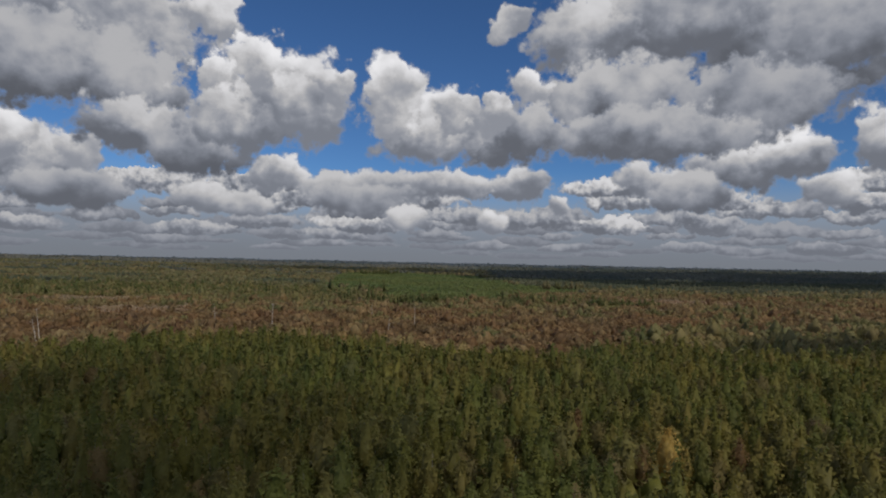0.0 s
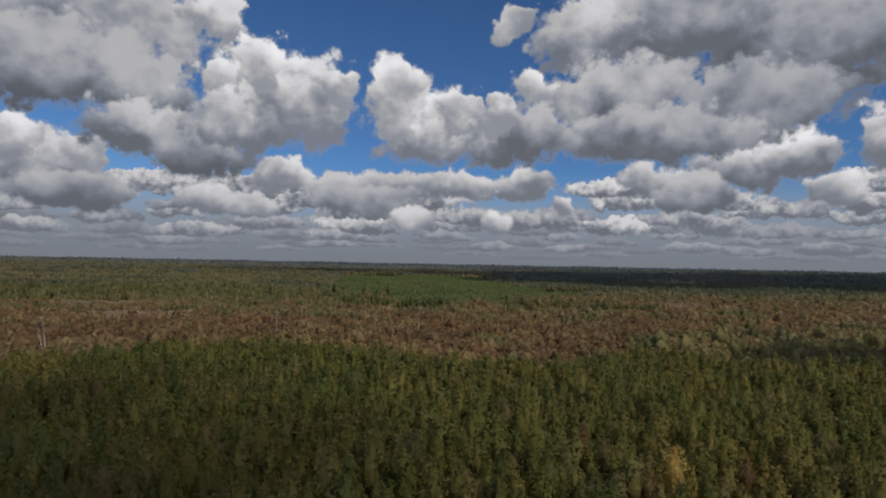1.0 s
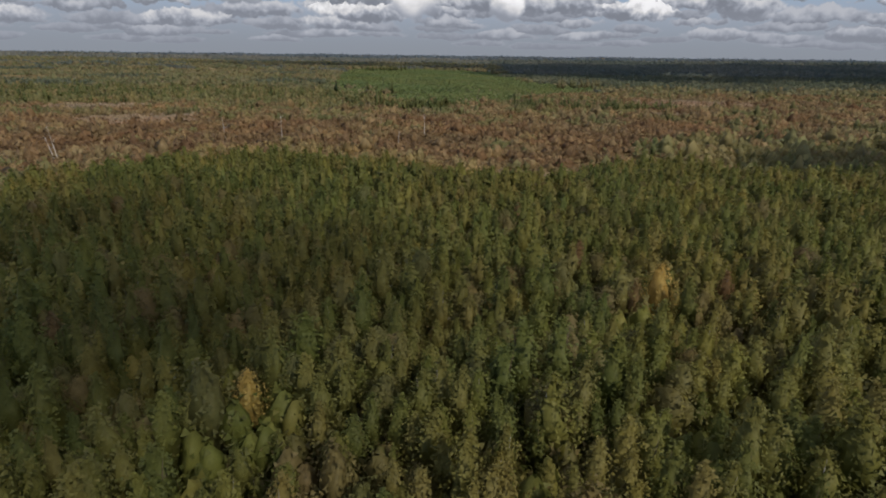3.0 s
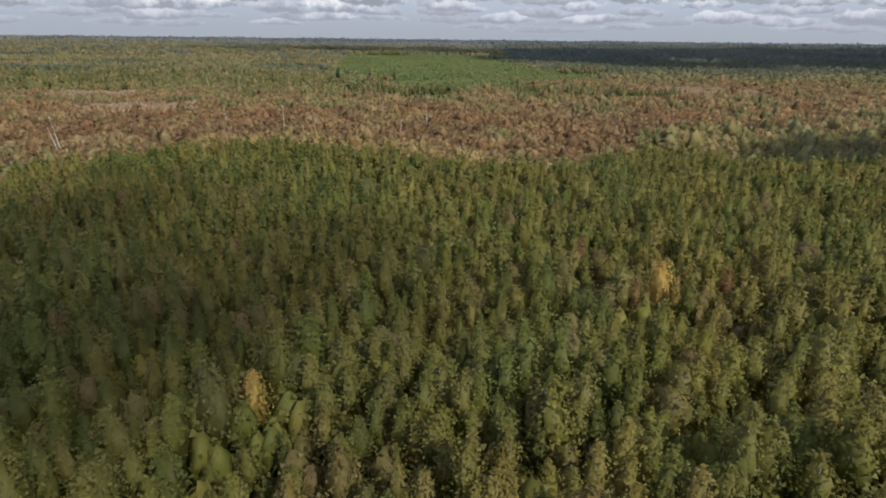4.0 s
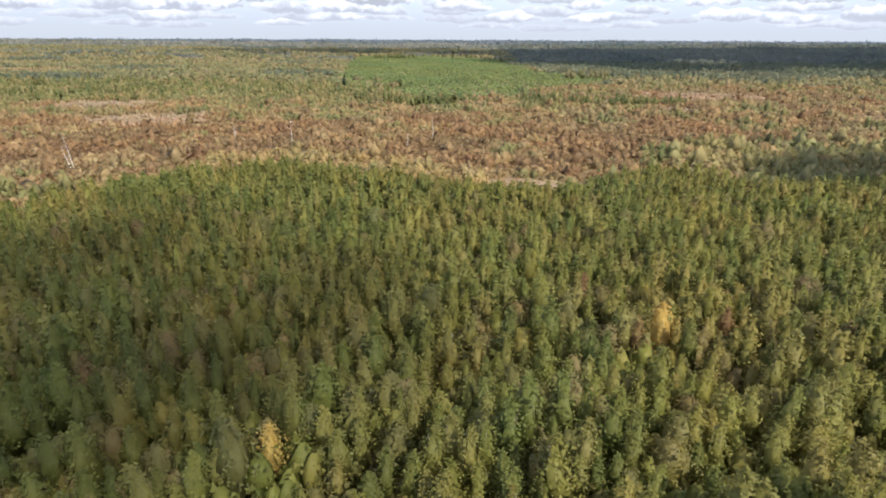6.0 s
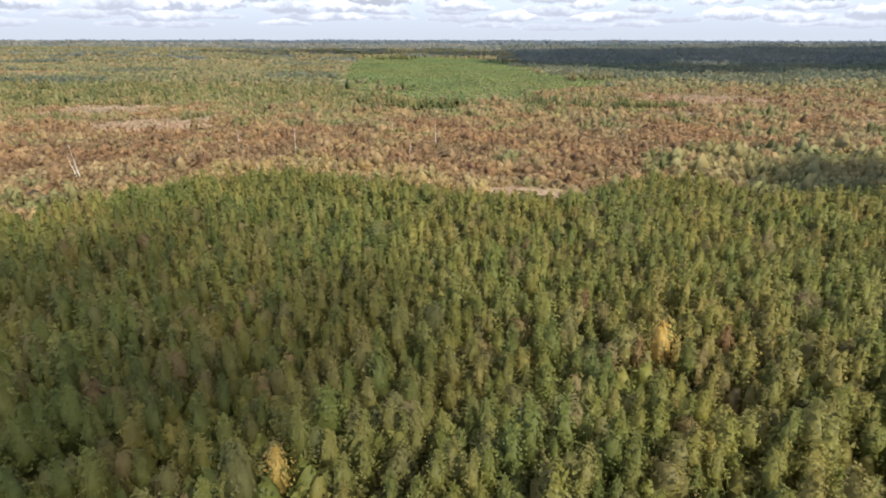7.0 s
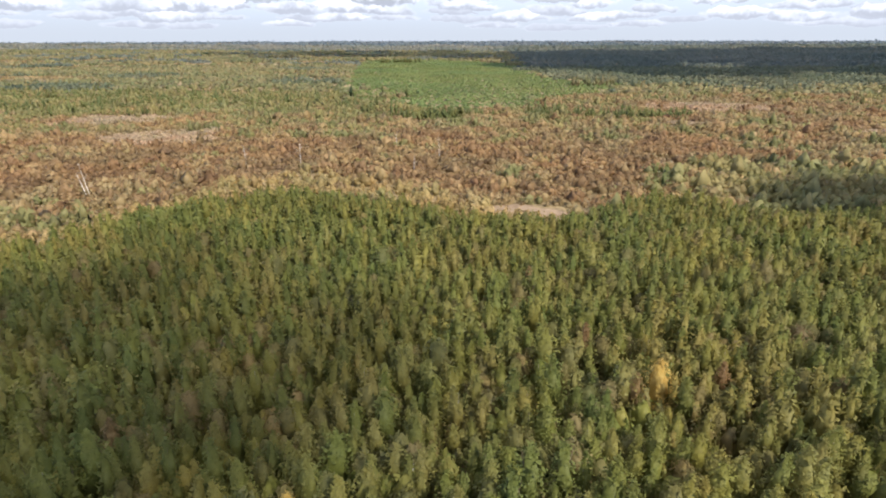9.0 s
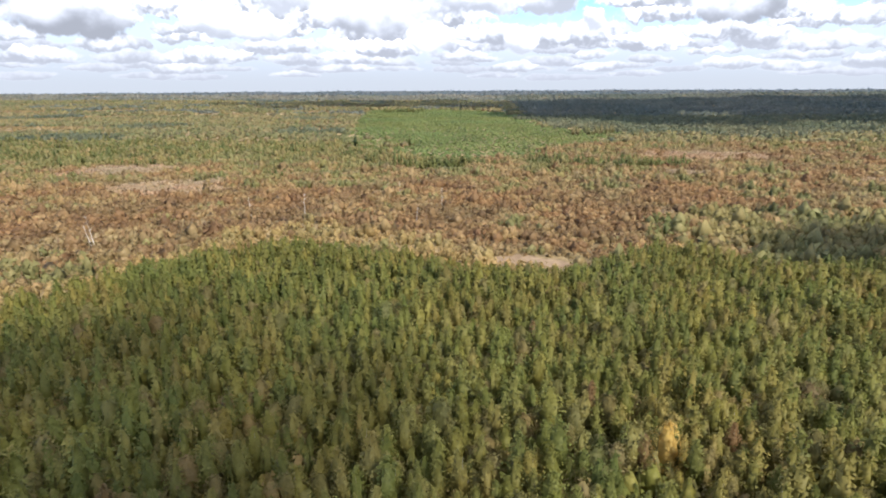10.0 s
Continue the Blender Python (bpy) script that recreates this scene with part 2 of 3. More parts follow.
# middle tower
cumulus(4.8, 13.0, 6.9, 3.3, 3.4, 0.19, 0.55)
cumulus(6.7, 17.5, 2.6, 2.1, 2.6, 0.42, 0.9)
cumulus(-3.3, 13.2, 6.5, 4.7, 3.7, 0.26, 0.9)
cumulus(-7.0, 16.8, 3.3, 3.5, 5.9, 0.4, 0.98)
cumulus(3.0, 15.4, 2.3, 1.6, 2.4, 0.4, 0.85)
cumulus(-1.0, 15.1, 2.6, 2.1, 2.7, 0.4, 0.9)

sky_colour = blend(WT, cover, sky_colour, tone(brightness))
shell = WT.nodes.new("ShaderNodeBackground")
WT.links.new(sky_colour, shell.inputs[0])
shell.inputs[1].default_value = 1.2
WT.links.new(shell.outputs[0], WT.nodes.new("ShaderNodeOutputWorld").inputs[0])


# ---- materials ----
def material(name):
    m = bpy.data.materials.new(name)
    m.use_nodes = True
    t = m.node_tree
    t.nodes.clear()
    return m, t, t.nodes.new("ShaderNodeOutputMaterial").inputs[0]


def ramp(t, fac, stops):
    n = t.nodes.new("ShaderNodeValToRGB")
    e = n.color_ramp.elements
    while len(e) < len(stops):
        e.new(0.5)
    for i, c in enumerate(stops):
        e[i].position, e[i].color = i / max(1, len(stops) - 1), (*c, 1)
    t.links.new(fac, n.inputs[0])
    return n.outputs[0]


def foliage(name, stops, single=False, through_light=0.5, patch=0.05, leafy=0.32, turn=0.035):
    """Leaves: a colour for each plant out of stops, mottled in patches and from leaf to leaf."""
    m, t, out = material(name)
    if single:
        pick = t.nodes.new("ShaderNodeObjectInfo").outputs["Random"]
    else:
        a = t.nodes.new("ShaderNodeAttribute")
        a.attribute_name = "tint"
        pick = a.outputs["Fac"]
    geo = t.nodes.new("ShaderNodeNewGeometry")
    colour = ramp(t, pick, stops)
    spots = grain(t, geo.outputs["Position"], 2.4, 4.0, 0.7).outputs["Fac"]
    stand = grain(t, geo.outputs["Position"], patch, 2.0).outputs["Fac"]
    gain = calc(t, "MULTIPLY", calc(t, "MULTIPLY_ADD", geo.outputs["Random Per Island"], leafy, 1 - leafy / 2),
                calc(t, "MULTIPLY", calc(t, "MULTIPLY_ADD", spots, 0.7, 0.65), calc(t, "MULTIPLY_ADD", stand, 0.7, 0.65)))
    colour = blend(t, 1.0, colour, triple(t, gain, gain, gain), "MULTIPLY")
    # stands turn at different times: some still green, some yellowing
    turning = ease(t, grain(t, geo.outputs["Position"], turn, 3.0).outputs["Fac"], 0.36, 0.64)
    colour = blend(t, 1.0, colour, blend(t, turning, (0.90, 0.99, 0.96), (1.05, 1.0, 0.93)), "MULTIPLY")
    p = t.nodes.new("ShaderNodeBsdfPrincipled")
    t.links.new(colour, p.inputs["Base Color"])
    p.inputs["Roughness"].default_value = 0.62
    p.inputs["Specular IOR Level"].default_value = 0.25
    tr = t.nodes.new("ShaderNodeBsdfTranslucent")
    t.links.new(colour, tr.inputs[0])
    mix = t.nodes.new("ShaderNodeMixShader")
    mix.inputs[0].default_value = through_light
    t.links.new(p.outputs[0], mix.inputs[1])
    t.links.new(tr.outputs[0], mix.inputs[2])
    t.links.new(mix.outputs[0], out)
    return m


def solid_surface(name, stops, scale, rough=0.85, bump=0.3, stretch=(1, 1, 1), second=0.1):
    """Bark, soil, sand: noise at two scales between the stops, with relief."""
    m, t, out = material(name)
    pos = t.nodes.new("ShaderNodeNewGeometry").outputs["Position"]
    mp = t.nodes.new("ShaderNodeMapping")
    mp.inputs["Scale"].default_value = stretch
    t.links.new(pos, mp.inputs[0])
    a = grain(t, mp.outputs[0], scale, 6.0, 0.6).outputs["Fac"]
    b = grain(t, mp.outputs[0], scale * second, 4.0, 0.55).outputs["Fac"]
    both = ease(t, calc(t, "ADD", calc(t, "MULTIPLY", a, 0.5), calc(t, "MULTIPLY", b, 0.5)), 0.33, 0.67)
    p = t.nodes.new("ShaderNodeBsdfPrincipled")
    t.links.new(ramp(t, both, stops), p.inputs["Base Color"])
    p.inputs["Roughness"].default_value = rough
    p.inputs["Specular IOR Level"].default_value = 0.2
    bm = t.nodes.new("ShaderNodeBump")
    bm.inputs["Strength"].default_value = bump
    t.links.new(a, bm.inputs["Height"])
    t.links.new(bm.outputs[0], p.inputs["Normal"])
    t.links.new(p.outputs[0], out)
    return m


GREENS = [(0.090, 0.104, 0.028), (0.110, 0.122, 0.033), (0.128, 0.134, 0.037), (0.148, 0.146, 0.042)]
BIRCHY = [(0.137, 0.134, 0.037), (0.157, 0.149, 0.042), (0.175, 0.158, 0.048), (0.186, 0.157, 0.053)]
ASPEN = [(0.120, 0.129, 0.032), (0.145, 0.147, 0.037), (0.168, 0.16, 0.042), (0.195, 0.167, 0.047)]
OLIVE = [(0.113, 0.110, 0.038), (0.137, 0.126, 0.046), (0.158, 0.134, 0.053), (0.176, 0.135, 0.06)]
RUST = [(0.155, 0.10, 0.048), (0.18, 0.12, 0.056), (0.205, 0.135, 0.062), (0.165, 0.115, 0.055)]
GOLD = [(0.36, 0.265, 0.08), (0.40, 0.29, 0.09), (0.35, 0.24, 0.075)]
leaf = {"pine": foliage("pine_needles", GREENS, True), "birch": foliage("birch_leaves", BIRCHY, True),
        "aspen": foliage("aspen_leaves", ASPEN, True), "oak": foliage("oak_leaves", OLIVE, True),
        "spruce": foliage("lone_spruce_needles", [(0.035, 0.055, 0.026), (0.045, 0.065, 0.03)], True), "gold": foliage("golden_leaves", GOLD, True), "rusty": foliage("rusty_leaves", RUST, True)}
leaf_many = {"pine": foliage("pine_needles_massed", GREENS), "birch": foliage("birch_leaves_massed", BIRCHY),
             "aspen": foliage("aspen_leaves_massed", ASPEN), "oak": foliage("oak_leaves_massed", OLIVE)}
scrub_leaf = {
    "rust": foliage("rust_scrub", [(0.17, 0.100, 0.056), (0.215, 0.134, 0.072), (0.26, 0.166, 0.088), (0.285, 0.198, 0.105)], patch=0.03, leafy=0.25, turn=0.02),
    "tan": foliage("tan_scrub", [(0.228, 0.158, 0.083), (0.275, 0.195, 0.102), (0.32, 0.232, 0.125), (0.275, 0.208, 0.10)], patch=0.03, leafy=0.25, turn=0.02),
    "yellowgreen": foliage("yellow_green_scrub", [(0.155, 0.15, 0.064), (0.195, 0.182, 0.078), (0.235, 0.205, 0.094), (0.225, 0.178, 0.09)], patch=0.03, leafy=0.25, turn=0.02),
    "pink": foliage("dry_grass_heath", [(0.34, 0.235, 0.16), (0.40, 0.285, 0.20), (0.36, 0.27, 0.165)], patch=0.03, leafy=0.25, turn=0.02),
    "conifer": foliage("conifer_scrub", [(0.11, 0.122, 0.046), (0.135, 0.145, 0.055), (0.17, 0.17, 0.066)], patch=0.03, leafy=0.25),
    "straw": foliage("straw_fringe", [(0.27, 0.205, 0.092), (0.31, 0.232, 0.105), (0.34, 0.245, 0.125), (0.235, 0.205, 0.085)], patch=0.05),
    "plantation": foliage("young_plantation", [(0.15, 0.19, 0.068), (0.165, 0.205, 0.075), (0.19, 0.222, 0.086)], patch=0.012, leafy=0.2, turn=0.004),
    "farwood": foliage("far_woods", [(0.155, 0.16, 0.078), (0.195, 0.188, 0.092), (0.24, 0.205, 0.108), (0.225, 0.18, 0.10)], patch=0.006, leafy=0.15, turn=0.006),
    # dark woods' own green, with far cloud shadow worked into the colour
    "fardark": foliage("far_dark_and_shaded_woods", [(0.11, 0.126, 0.084), (0.128, 0.138, 0.09), (0.145, 0.15, 0.098)], patch=0.006, leafy=0.15, turn=0.006),
    # distance haze is mixed into the next three colours: paler, greyer, bluer
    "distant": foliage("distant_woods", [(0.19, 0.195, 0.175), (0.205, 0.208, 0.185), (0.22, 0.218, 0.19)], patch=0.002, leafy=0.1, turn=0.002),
    # cloud shadow worked into this colour as well as haze
    "distantdark": foliage("distant_hazed_shaded_woods", [(0.125, 0.142, 0.125), (0.135, 0.15, 0.132), (0.148, 0.16, 0.14)], patch=0.002, leafy=0.1, turn=0.002),
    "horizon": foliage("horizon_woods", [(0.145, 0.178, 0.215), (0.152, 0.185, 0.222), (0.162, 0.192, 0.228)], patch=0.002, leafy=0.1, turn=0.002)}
BARK_PALE = solid_surface("pale_birch_bark", [(0.12, 0.11, 0.095), (0.26, 0.245, 0.22), (0.40, 0.38, 0.35)], 6.0, 0.75, 0.3, (1, 1, 3))
BARK_BROWN = solid_surface("brown_bark", [(0.06, 0.045, 0.035), (0.12, 0.09, 0.07), (0.19, 0.14, 0.10)], 8.0, 0.9, 0.5, (1, 1, 0.3))
BARK_DEAD = solid_surface("bleached_dead_wood", [(0.26, 0.24, 0.21), (0.42, 0.39, 0.35), (0.55, 0.52, 0.48)], 5.0, 0.8, 0.3, (1, 1, 0.3))
SOIL = solid_surface("forest_floor", [(0.08, 0.06, 0.036), (0.145, 0.11, 0.06), (0.215, 0.165, 0.09), (0.265, 0.20, 0.12)], 0.35, 0.95, 0.6, second=0.05)
SAND = solid_surface("bare_sand", [(0.13, 0.092, 0.062), (0.175, 0.128, 0.086), (0.225, 0.165, 0.112)], 0.5, 0.95, 0.4)
CLOUD = solid_surface("cloud_vapour", [(0.78, 0.78, 0.8), (0.86, 0.86, 0.87), (0.92, 0.92, 0.92)], 0.01, 1.0, 0.0)

RNG = np.random.default_rng(7)


# ---- mesh helpers ----
def mesh_from(name, verts, faces, mat, tint=None, smooth=False, normals=None):
    """A mesh out of arrays: verts (n, 3), faces (m, k), all faces with k corners."""
    me = bpy.data.meshes.new(name)
    n, (m, k) = len(verts), faces.shape
    me.vertices.add(n)
    me.vertices.foreach_set("co", np.asarray(verts, np.float32).ravel())
    me.loops.add(m * k)
    me.loops.foreach_set("vertex_index", faces.astype(np.int32).ravel())
    me.polygons.add(m)
    me.polygons.foreach_set("loop_start", np.arange(m, dtype=np.int32) * k)
    if smooth:
        me.polygons.foreach_set("use_smooth", np.ones(m, bool))
    if tint is not None:
        me.attributes.new("tint", "FLOAT", "POINT").data.foreach_set("value", np.asarray(tint, np.float32))
    me.materials.append(mat)
    me.update(calc_edges=True)
    if normals is not None:
        me.polygons.foreach_set("use_smooth", np.ones(m, bool))
        me.normals_split_custom_set_from_vertices(normals)
    return me


def wave(x, y, size, seed):
    """Smooth noise over the plan, about -1 to 1, by a few crossed waves."""
    r = np.random.default_rng(seed)
    x, y = np.asarray(x, float), np.asarray(y, float)
    out = np.zeros_like(x)
    for k in range(7):
        a, f, p = r.uniform(0, 6.283), r.uniform(0.6, 1.9) * 6.283 / size, r.uniform(0, 6.283)
        out += np.sin((x * np.cos(a) + y * np.sin(a)) * f + p + 1.3 * np.sin((x * np.sin(a) - y * np.cos(a)) * f * 0.6 + p))
    return out / 3.2


def step(v, lo, hi):
    s = np.clip((v - lo) / (hi - lo), 0, 1)
    return s * s * (3 - 2 * s)


def ground_z(x, y):
    """The lie of the land: flat near by, low swells far off, a rim of hills raised to meet the camera's horizon."""
    d = np.hypot(x, y)
    return (0.5 * wave(x, y, 160, 3) * step(d, 40, 200) + 2.5 * (wave(x, y, 900, 4) + 0.4) * step(d, 900, 2200)
            + step(d, 2400, 4700) * (25 + 2.5 * wave(x, y, 1500, 5)))


# ---- ground ----
rings = np.concatenate([np.linspace(0, 400, 41), np.geomspace(412, 4950, 60)])
turns = np.linspace(0, 2 * np.pi, 193)[:-1]
gx, gy = np.outer(rings, np.cos(turns)), np.outer(rings, np.sin(turns))
gv = np.stack([gx, gy, ground_z(gx, gy)], -1).reshape(-1, 3)
ri, ti = np.meshgrid(np.arange(len(rings) - 1), np.arange(192), indexing="ij")
gf = np.stack([ri * 192 + ti, (ri + 1) * 192 + ti, (ri + 1) * 192 + (ti + 1) % 192, ri * 192 + (ti + 1) % 192], -1).reshape(-1, 4)
tagged(new("ground", mesh_from("ground", gv, gf, SOIL, smooth=True)), "brown leaf-littered forest ground reaching the horizon", "ground", kind="structure")


def patch_of_ground(name, label, category, mat, cx, cy, a, b, turn, lift=0.06, seed=1):
    """A bare patch on the ground: a ragged, slightly domed ellipse."""
    r = np.random.default_rng(seed)
    n, rows = 40, 6
    th = np.linspace(0, 2 * np.pi, n, endpoint=False)
    edge = 1 + 0.16 * np.sin(3 * th + r.uniform(0, 6)) + 0.1 * np.sin(7 * th + r.uniform(0, 6)) + r.uniform(-0.05, 0.05, n)
    v = []
    for k in range(rows + 1):
        s = (rows - k) / rows
        ex, ey = a * s * edge * np.cos(th), b * s * edge * np.sin(th)
        x = cx + ex * math.cos(turn) - ey * math.sin(turn)
        y = cy + ex * math.sin(turn) + ey * math.cos(turn)
        v.append(np.stack([x, y, ground_z(x, y) + (lift + 0.25 * (1 - s * s) if k else -0.05)], -1))
    v = np.concatenate(v)
    i, j = np.meshgrid(np.arange(rows), np.arange(n), indexing="ij")
    f = np.stack([i * n + j, i * n + (j + 1) % n, (i + 1) * n + (j + 1) % n, (i + 1) * n + j], -1).reshape(-1, 4)
    return tagged(new(name, mesh_from(name, v, f, mat, smooth=True)), label, category, kind="structure")


patch_of_ground("sand_clearing", "bare sandy clearing at the forest edge", "clearing", SAND, 20, 202, 17, 9, -0.15, seed=2)


def track(name, label, points, width, mat):
    """A worn track: a strip along a smooth line."""
    pts = [Vector(p) for p in points]
    v = []
    for a, b in zip(pts, pts[1:]):
        for k in range(10):
            p = a.lerp(b, k / 10)
            d = (b - a).normalized()
            for s in (-1, -0.4, 0.4, 1):
                q = p + Vector((-d.y, d.x)) * s * width * (0.5 + 0.12 * math.sin(p.x * 0.7 + p.y))
                v.append((q.x, q.y, float(ground_z(np.array(q.x), np.array(q.y))) + (0.07 if abs(s) < 1 else -0.02)))
    rows = len(v) // 4
    f = np.array([(4 * i + k, 4 * i + k + 1, 4 * i + k + 5, 4 * i + k + 4) for i in range(rows - 1) for k in range(3)])
    return tagged(new(name, mesh_from(name, np.array(v), f, mat, smooth=True)), label, "track", kind="structure")


track("track", "pale worn track through brown scrub", [(-260, 185), (-215, 192), (-187, 206), (-170, 222), (-163, 236)], 4.0, SAND)


# ---- plants: leaf clumps ----
def leaf_blades(r, centres, size, outward, lean=1.1):
    """Folded leaf clumps at the centres: three corners each, facing outward more or less."""
    n = len(centres)
    face = outward * lean + r.normal(0, 0.6, (n, 3))
    face *= np.where((face * outward).sum(1, keepdims=True) < 0, -1.0, 1.0)
    face /= np.linalg.norm(face, axis=1, keepdims=True) + 1e-9
    side = np.cross(face, r.normal(0, 1, (n, 3)))
    side /= np.linalg.norm(side, axis=1, keepdims=True) + 1e-9
    up = np.cross(face, side)
    s = size * r.uniform(0.6, 1.35, (n, 1))
    asp = r.uniform(0.55, 1.0, (n, 1))
    tip = face * s * r.uniform(-0.3, 0.3, (n, 1))
    v = np.stack([centres - side * s * 0.6 - up * s * asp * 0.35, centres + side * s * 0.6 - up * s * asp * 0.25,
                  centres + up * s * asp * 0.8 + tip], 1)
    soft = outward * 0.7 + face
    soft /= np.linalg.norm(soft, axis=1, keepdims=True) + 1e-9
    return v.reshape(-1, 3), np.repeat(soft, 3, axis=0)


def profile(shape, h):
    """Half width of a crown, 0 to 1, at the share h of its height."""
    if shape == "cone":
        return np.clip(1.02 - h, 0, 1) ** 0.72 * np.clip(0.35 + 4.5 * h, 0, 1)
    if shape == "spire":
        return np.clip(1.03 - h ** 1.7, 0, 1) ** 0.75 * np.clip(0.35 + 3.5 * h, 0, 1)
    if shape == "ovoid":
        return np.sin(np.pi * np.clip(0.16 + 0.84 * h, 0, 1)) ** 0.6 * (1.08 - 0.42 * h)
    return np.sqrt(np.clip(1 - (1.55 * h - 0.55) ** 2, 0.0, 1))


def crown(r, shape, leaves, size, height, wide, low, rings, segs, core_share=0.55):
    """A crown: a lumpy inner mass of boughs and leaf clumps all over and beyond it. Corners, faces, normals."""
    ph = r.uniform(0, 6.283, 6)

    def lumps(a, h):
        return (1 + 0.2 * np.sin(2 * a + 5 * h + ph[0]) + 0.2 * np.sin(3 * a - 9 * h + ph[1]) + 0.13 * np.sin(a + 15 * h + ph[2])
                + 0.10 * np.sin(6 * a + 14 * h + ph[3]))

    bx, by = r.normal(0, 0.06 * wide, 2)

    def place(a, h, q):
        rad = profile(shape, h) * lumps(a, h) * wide * 0.5 * q
        return np.stack([rad * np.cos(a) + bx * h, rad * np.sin(a) + by * h, low + h * (height - low)], -1)

    hh = np.linspace(0.0, 0.99, rings)
    aa = np.linspace(0, 2 * np.pi, segs, endpoint=False)
    ga, gh = np.meshgrid(aa, hh)
    ga = ga + (np.arange(rings)[:, None] % 2) * np.pi / segs
    core = place(ga.ravel(), gh.ravel(), core_share)
    core[:, 2] += r.normal(0, 0.03 * height, len(core)) * (gh.ravel() < 0.95)
    i, j = np.meshgrid(np.arange(rings - 1), np.arange(segs), indexing="ij")
    cf = np.stack([i * segs + j, i * segs + (j + 1) % segs, (i + 1) * segs + (j + 1) % segs, (i + 1) * segs + j], -1).reshape(-1, 4)
    cf = np.concatenate([cf[:, :3], cf[:, (0, 2, 3)]])

    def outward(p, h):
        tilt = np.stack([np.zeros(len(p)), np.zeros(len(p)), low + (0.25 + 0.5 * h) * (height - low)], -1)
        d = (p - tilt) * np.array([1, 1, 0.75])
        return d / (np.linalg.norm(d, axis=1, keepdims=True) + 1e-9)

    cn = outward(core, gh.ravel())
    if not leaves:
        return core, cf, cn
    h = r.uniform(0.0, 1.0, leaves) ** (1.15 if shape == "cone" else 0.95)
    a = r.uniform(0, 2 * np.pi, leaves)
    p = place(a, h, r.uniform(core_share, 1.15, leaves)) + r.normal(0, size * 0.35, (leaves, 3))
    # clumps stand out from the mass where boughs end
    bough = np.sin(4 * a + 13 * h + ph[4]) * np.sin(19 * h - 2 * a + ph[5])
    out = outward(p, h)
    p += out * (0.10 * wide * np.maximum(bough, 0))[:, None]
    lift = out + np.array([0, 0, 0.25]) + np.stack([0 * h, 0 * h, 0.5 * bough], -1)
    v, soft = leaf_blades(r, p, size, lift / np.linalg.norm(lift, axis=1, keepdims=True))
    return np.concatenate([core, v]), np.concatenate([cf, len(core) + np.arange(3 * leaves).reshape(-1, 3)]), np.concatenate([cn, soft])


def tube(path, radii, sides):
    """A tapered tube along a line of points."""
    v, f = [], []
    for i, (p, rad) in enumerate(zip(path, radii)):
        for k in range(sides):
            a = 2 * math.pi * k / sides
            v.append((p[0] + rad * math.cos(a), p[1] + rad * math.sin(a), p[2]))
        if i:
            for k in range(sides):
                b, c = (i - 1) * sides, i * sides
                f.append((b + k, b + (k + 1) % sides, c + (k + 1) % sides, c + k))
    return v, f


def trunk_mesh(r, name, height, radius, limbs, reach, mat, low=0.35, sides=6, bend=0.03):
    """A tapered, slightly bent trunk with limbs that rise from it."""
    steps = 4
    dx, dy = r.normal(0, bend * height, 2)
    line = [(dx * (i / steps) ** 2, dy * (i / steps) ** 2, height * i / steps) for i in range(steps + 1)]
    v, f = tube(line, [radius * (1.25 if i == 0 else 1) * (1 - 0.9 * i / steps) for i in range(steps + 1)], sides)
    for _ in range(limbs):
        t = r.uniform(low, 0.93)
        a, ln = r.uniform(0, 6.283), reach * (1.1 - t) * r.uniform(0.7, 1.2)
        s = Vector((dx * t * t, dy * t * t, height * t))
        e = [s + Vector((math.cos(a) * ln * q, math.sin(a) * ln * q, ln * (0.75 * q))) for q in (0, 0.5, 1)]
        lv, lf = tube(e, [radius * 0.4 * (1 - t * 0.6), radius * 0.25 * (1 - t * 0.6), radius * 0.06], 4)
        f += [tuple(len(v) + k for k in q) for q in lf]
        v += lv
    return mesh_from(name, np.array(v), np.array(f), mat, smooth=True)


# kind: crown shape, height, width, leaf-clump size, base of the crown, bark
SHAPES = {"pine": ("spire", 8.6, 3.7, 0.25, 0.08, BARK_BROWN), "birch": ("ovoid", 8.8, 3.6, 0.25, 0.12, BARK_PALE),
          "aspen": ("ovoid", 8.3, 4.0, 0.25, 0.10, BARK_PALE), "oak": ("round", 7.2, 4.6, 0.27, 0.08, BARK_BROWN)}
LABELS = {"pine": ("pine_tree", "young green pine with dense needled crown in the forest"),
          "birch": ("birch_tree", "slender birch with yellowing olive autumn leaves in the forest"),
          "aspen": ("aspen_tree", "young aspen with fresh green leaves among other trees"),
          "oak": ("oak_tree", "low broad oak with olive-brown autumn leaves in the forest")}


def build_tree(kind, seed, leaves=660, mat=None, named=None, label=None, group="", high=None, wide=None, bark=None):
    """One tree: an Empty at its foot with trunk and crown."""
    shape, h, w, size, low, wood = SHAPES[kind]
    h, w = high or h, wide or w
    r = np.random.default_rng(seed)
    root = new(named or LABELS[kind][0])
    root.empty_display_size = 0.5
    tagged(root, label or LABELS[kind][1], "tree", group)
    tk = new("trunk", trunk_mesh(r, "trunk", h * 0.93, 0.011 * h + 0.02, 5, w * 0.4, bark or wood, sides=5))
    tk.parent = root
    v, f, soft = crown(r, shape, leaves, size, h, w, low * h, 7, 8)
    cr = new("crown", mesh_from("crown", v, f, mat or leaf[kind], normals=soft))
    cr.parent = root
    return root


